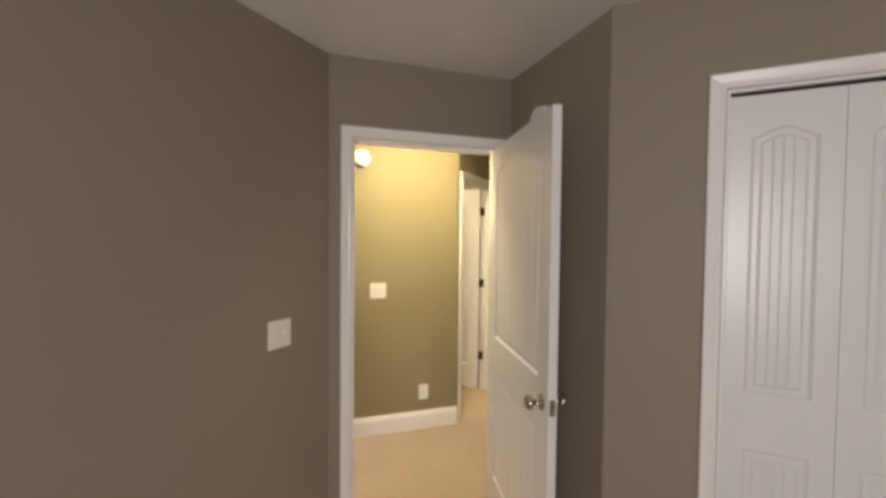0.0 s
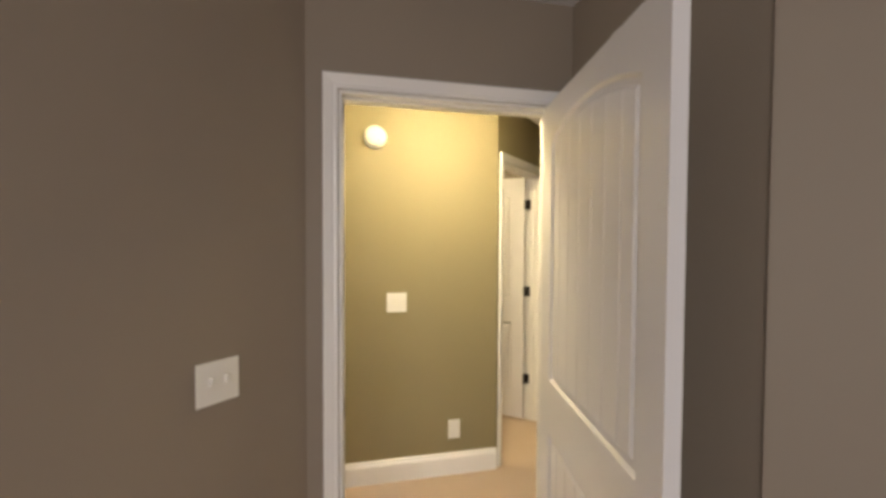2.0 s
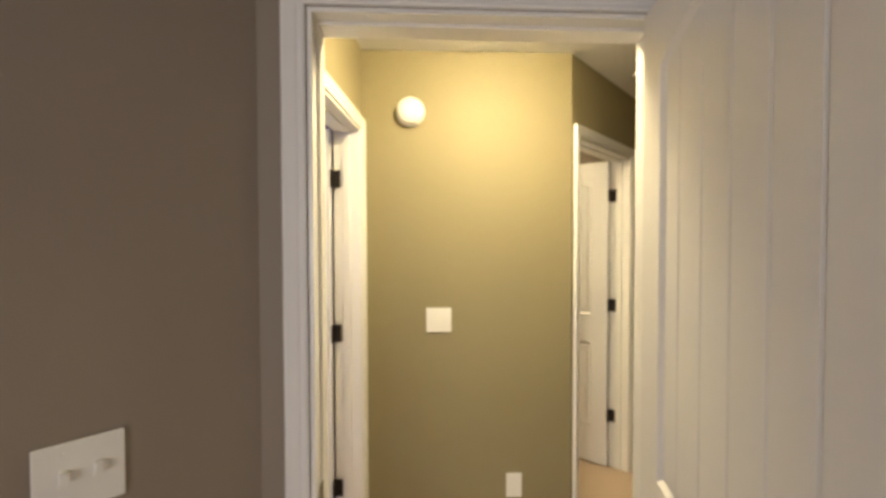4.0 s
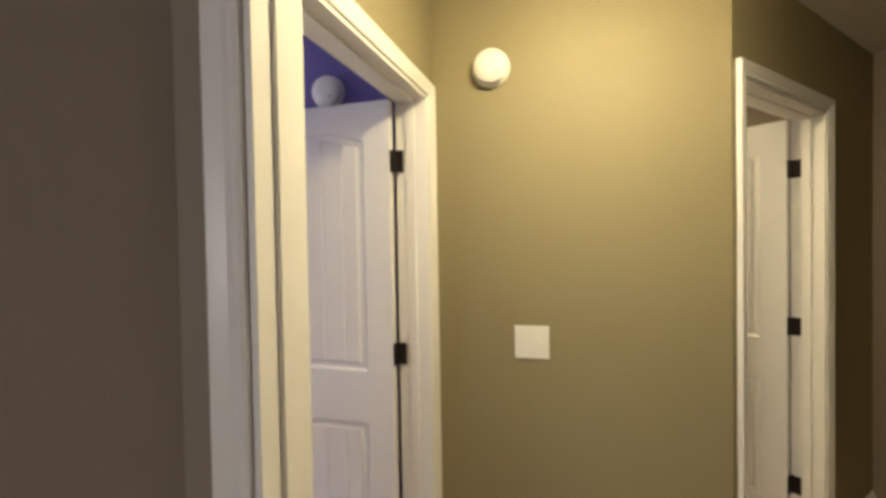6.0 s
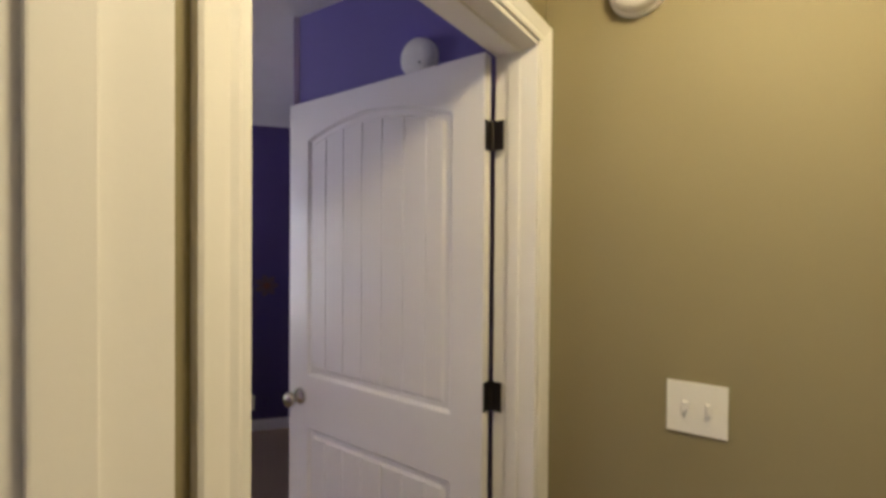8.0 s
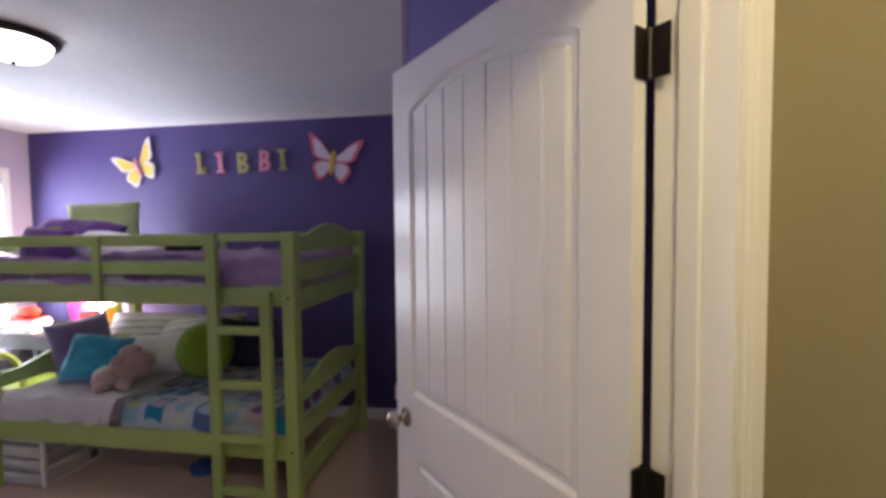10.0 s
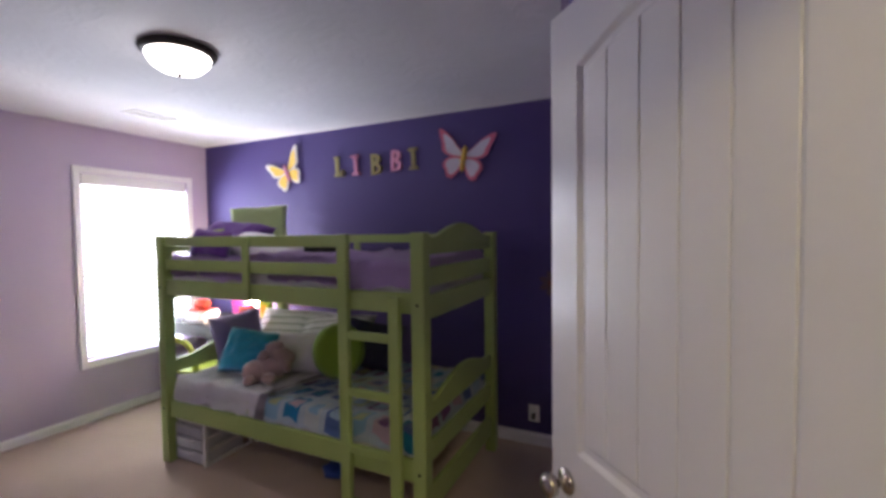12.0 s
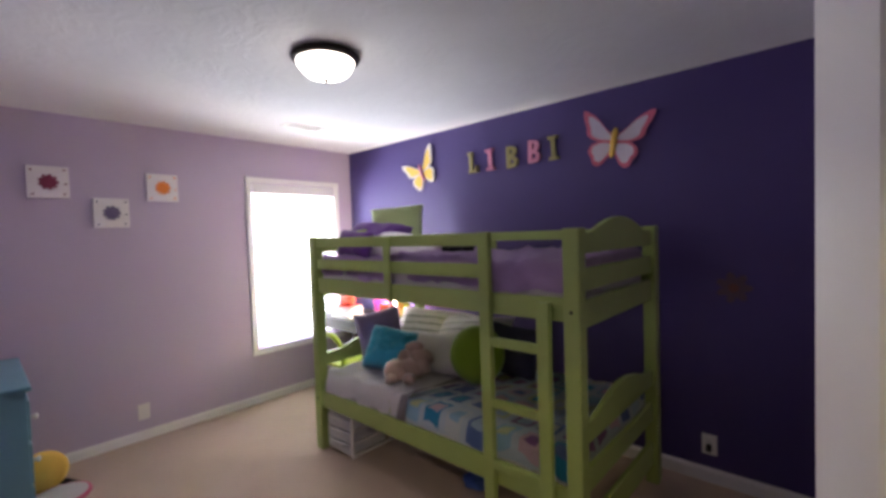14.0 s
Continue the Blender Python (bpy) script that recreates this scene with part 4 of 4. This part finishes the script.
for u, v, w, h, c, lb in ((-1.10, 5.33, 0.17, 0.22, MAGENTA, "magenta"), (-0.76, 5.12, 0.15, 0.17, RED, "orange-red"), (-0.74, 5.31, 0.12, 0.20, LIME, "lime green")):
    soft("toy_bag", pillow(w, h, 0.10, u), c, pose(u, v, 0.745, 8, 0, 20), lb + " soft bag standing on the desk", "bag", "bags on the desk")
ch = thing("chair", R45 @ pose(-1.00, 4.80, 0, 0, 0, 6), "lime yellow child's chair at the desk", "chair")
part("seat", boxes((-0.18, 0.18, -0.18, 0.18, 0.42, 0.445), bevel=0.01), LIME, ch)
for x in (-0.165, 0.14):
    for y in (-0.165, 0.14):
        part("leg", boxes((x, x + 0.025, y, y + 0.025, 0, 0.42), bevel=0.004), LIME, ch)
bow = [(0.20 * math.cos(a) * 0.95, 0.445 + 0.26 * math.sin(a) ** 0.7) for a in [math.pi * i / 16 for i in range(17)]]
bow += [(x * 0.82, 0.445 + (z - 0.445) * 0.86) for x, z in bow[::-1]]
part("backrest", prism(bow, -0.18, -0.155), LIME, ch)

# ---- wall decoration ----
WALLD = 5.475


def letter(ch, u, z, height, colour, tilt):
    """A thick slab letter fixed to the purple wall."""
    h, t = height, height * 0.20
    bm = bmesh.new()
    y0, y1 = -0.022, -0.001
    w = h * 0.52
    if ch == "I":
        for b in ((-t / 2, t / 2, 0, h), (-w * 0.42, w * 0.42, 0, t * 0.62), (-w * 0.42, w * 0.42, h - t * 0.62, h)):
            box(bm, b[0], b[1], y0 - 0.0005 * len(bm.faces) / 6, y1, b[2], b[3], bevel=0.002)
    elif ch == "L":
        for b in ((-w / 2 + t * 0.25, -w / 2 + t * 1.25, 0, h), (-w / 2, w / 2 + t * 0.2, 0, t * 0.75), (-w / 2, -w / 2 + t * 1.5, h - t * 0.5, h), (w / 2 - t * 0.35, w / 2 + t * 0.2, 0, t * 1.5)):
            box(bm, b[0], b[1], y0 - 0.0005 * len(bm.faces) / 6, y1, b[2], b[3], bevel=0.002)
    else:
        box(bm, -w / 2, -w / 2 + t, y0, y1, 0, h, bevel=0.002)
        for z0, z1, r in ((0, h * 0.54, w * 0.95), (h * 0.46, h, w * 0.85)):
            k, c, ry = 14, (z0 + z1) / 2, (z1 - z0) / 2
            out = [(-w / 2 + t * 0.5 + r * math.sin(math.pi * i / k) ** 0.7, c - ry * math.cos(math.pi * i / k)) for i in range(k + 1)]
            inn = [(-w / 2 + t * 0.5 + (r - t) * math.sin(math.pi * i / k) ** 0.7, c - (ry - t * 0.7) * math.cos(math.pi * i / k)) for i in range(k + 1)]
            prism(out + inn[::-1], y0 - 0.001 - 0.001 * (z0 > 0), y1, bm)
    names = {"L": "wall_letter", "I": "wall_letter", "B": "wall_letter"}
    return solid(names[ch], bm, colour, R45 @ pose(u, WALLD, z, 0, tilt, 0), ("olive glittery" if colour is OLIVE else "rose pink") + " slab capital letter " + ch + " on the purple wall", "letter", group="name letters on the wall")


for ch_, u_, z_, c_, t_ in (("L", 0.005, 2.030, OLIVE, -3), ("I", 0.185, 2.030, ROSE, -4), ("B", 0.385, 2.022, OLIVE, -2), ("B", 0.575, 2.035, ROSE, 2), ("I", 0.745, 2.035, OLIVE, -3)):
    letter(ch_, u_, z_, 0.170, c_, t_)


def wing(cx, cz, w, h, ang, k=20, lobe=0.0):
    pts = []
    for i in range(k):
        a = 2 * math.pi * i / k
        r = 1 + lobe * math.cos(3 * a)
        x, z = w * r * math.cos(a), h * r * math.sin(a)
        pts.append((cx + x * math.cos(ang) - z * math.sin(ang), cz + x * math.sin(ang) + z * math.cos(ang)))
    return pts


def smooth_outline(pts, rounds=2):
    for _ in range(rounds):
        out = []
        for (x0, z0), (x1, z1) in zip(pts, pts[1:] + pts[:1]):
            out += [(x0 * 0.75 + x1 * 0.25, z0 * 0.75 + z1 * 0.25), (x0 * 0.25 + x1 * 0.75, z0 * 0.25 + z1 * 0.75)]
        pts = out
    return pts


UPPER = [(0.00, 0.08), (0.14, 0.18), (0.34, 0.40), (0.58, 0.52), (0.54, 0.34), (0.47, 0.22), (0.46, 0.08), (0.28, 0.00), (0.00, -0.02)]
LOWER = [(0.00, 0.02), (0.22, 0.02), (0.38, -0.06), (0.40, -0.20), (0.33, -0.26), (0.30, -0.38), (0.18, -0.40), (0.06, -0.24), (0.00, -0.12)]


def butterfly(u, z, size, tilt, edge, field, spot, label):
    """A felt wall butterfly: four wings with inset fields, a body and feelers."""
    ob = thing("wall_butterfly", R45 @ pose(u, WALLD, z, 0, tilt, 0), label, "wall decoration", "butterflies on the wall")
    s = size
    for sx in (-1, 1):
        for n, outline in enumerate((UPPER, LOWER)):
            pts = smooth_outline([(sx * x * s, zz * s) for x, zz in outline])
            cx, cz = sx * s * 0.17, s * (0.13 if n == 0 else -0.12)
            fld = [(cx + (x - cx) * 0.74, cz + (zz - cz) * 0.74) for x, zz in pts]
            y = -0.012 - 0.003 * n
            m = pose(0, 0, 0, 0, 0, -sx * 4)
            part("wing", prism(pts, y, y + 0.008, m=m), edge, ob)
            part("wing_field", prism(fld, y - 0.003, y - 0.0005, m=m), field, ob)
    part("body", lathe([(0.003, -s * 0.26), (s * 0.04, -s * 0.2), (s * 0.05, s * 0.0), (s * 0.045, s * 0.16), (0.004, s * 0.22)], pose(0, -0.022, 0), 14), spot, ob, "", True)
    return ob


butterfly(-0.60, 2.105, 0.375, -24, CREAM, YELLOW, ROSE, "yellow and cream butterfly decoration on the purple wall")
butterfly(1.175, 2.090, 0.415, 10, PINK, WINGW, YELLOW, "coral-edged gauze butterfly decoration on the purple wall")


def bloom(ob, m, n, r, petal, heart):
    for i in range(n):
        a = 2 * math.pi * i / n
        part("petal", prism(wing(r * 0.55 * math.cos(a), r * 0.55 * math.sin(a), r * 0.45, r * 0.25, a, 12), -0.004 - 0.0006 * (i % 3), 0.0, m=m), petal, ob)
    part("flower_heart", prism(wing(0, 0, r * 0.28, r * 0.28, 0, 14), -0.009, 0, m=m), heart, ob)


fl = thing("flower_decal", R45 @ pose(1.822, WALLD, 1.165), "faded tan and orange flower decal on the purple wall", "wall sticker")
bloom(fl, pose(0, -0.0005, 0), 7, 0.090, TAN, mat("rust_felt", (0.16, 0.06, 0.05), 0.9, vary=0.2, scale=20))
for v, z, petal, lb in ((2.974, 1.966, WINE, "wine-red"), (3.312, 1.760, SLATE, "slate purple"), (3.648, 1.964, ORANGE, "orange")):
    pc = thing("canvas_picture", R45 @ pose(-1.747, v, z, 0, 0, 90), "square white canvas with " + lb + " flower on mauve wall", "picture", "flower canvases")
    part("canvas", boxes((-0.108, 0.108, -0.024, -0.001, -0.108, 0.108), bevel=0.003), CANVAS, pc)
    bloom(pc, pose(0, -0.0245, 0.0), 9, 0.056, petal, petal)
    for x, zz in ((-0.085, 0.08), (0.085, 0.085), (-0.082, -0.085), (0.08, -0.08), (0.088, -0.01)):
        part("corner_mark", prism(wing(x, zz, 0.009, 0.006, 0.5, 10), -0.0265, -0.0245), petal, pc)

# ---- dresser and floor toys ----
ds = thing("dresser", R45 @ pose(-1.62, 2.30, 0), "teal painted dresser against the wall", "dresser")
DW, DD, DH = 0.84, 0.45, 0.825
part("body", boxes((0, DW, 0, DD, 0.06, DH - 0.025), bevel=0.004), TEAL_P, ds)
part("top", boxes((-0.015, DW + 0.018, -0.005, DD + 0.02, DH - 0.024, DH), bevel=0.005), TEAL_P, ds)
for x in (0.02, DW - 0.07):
    for y in (0.02, DD - 0.07):
        part("foot", boxes((x, x + 0.05, y, y + 0.05, 0, 0.06), bevel=0.004), TEAL_P, ds)
for i in range(3):
    d = part("drawer", boxes((0.03, DW - 0.03, DD, DD + 0.012, 0.09 + i * 0.225, 0.295 + i * 0.225), bevel=0.004), TEAL_P, ds)
    for x in (0.20, DW - 0.06):
        part("knob", lathe([(0.008, 0), (0.008, 0.012), (0.016, 0.018), (0.014, 0.028), (0.003, 0.032)], pose(x, DD + 0.012, 0.20 + i * 0.225, -90), 18), PLASTIC, d, "white round knob", True)
bm = bmesh.new()
ball(bm, (0, 0, 0.04), 0.045, 1.5, 1.0, 0.9, seed=4, rough=0.2)
soft("ornament", bm, BLACK_F, pose(-0.95, 2.42, DH), "dark trinket standing on the teal dresser", "ornament")
bm = lathe([(0.01, -0.03), (0.10, -0.035), (0.125, 0.0), (0.10, 0.035), (0.01, 0.03)], pose(0, 0, 0.125, 90), 32)
soft("toy_disc", bm, mat("yellow_plush", (0.80, 0.52, 0.10), 0.85, vary=0.12, scale=12, bump=0.5), pose(-1.40, 2.83, 0.0, -8, 0, 84), "round yellow plush face toy on the carpet", "toy")
tr = thing("toy_ring", R45 @ pose(-1.24, 2.89, 0) @ Matrix.Scale(0.86, 4), "grey round mat with pink rim on the carpet", "toy")
part("disc", lathe([(0.01, 0), (0.155, 0), (0.155, 0.027), (0.01, 0.029)]), PAPER, tr)
part("rim", lathe([(0.155, 0.0), (0.172, 0.0), (0.176, 0.012), (0.170, 0.024), (0.156, 0.024)], steps=40), PINK, tr, "pink rim", True)
bm = boxes((-0.10, 0.10, -0.02, 0.02, 0, 0.02), bevel=0.006)
solid("toy_stick", bm, BLACK_F, R45 @ pose(-1.38, 2.965, 0, 0, 0, 25), "short black toy on the carpet", "toy")
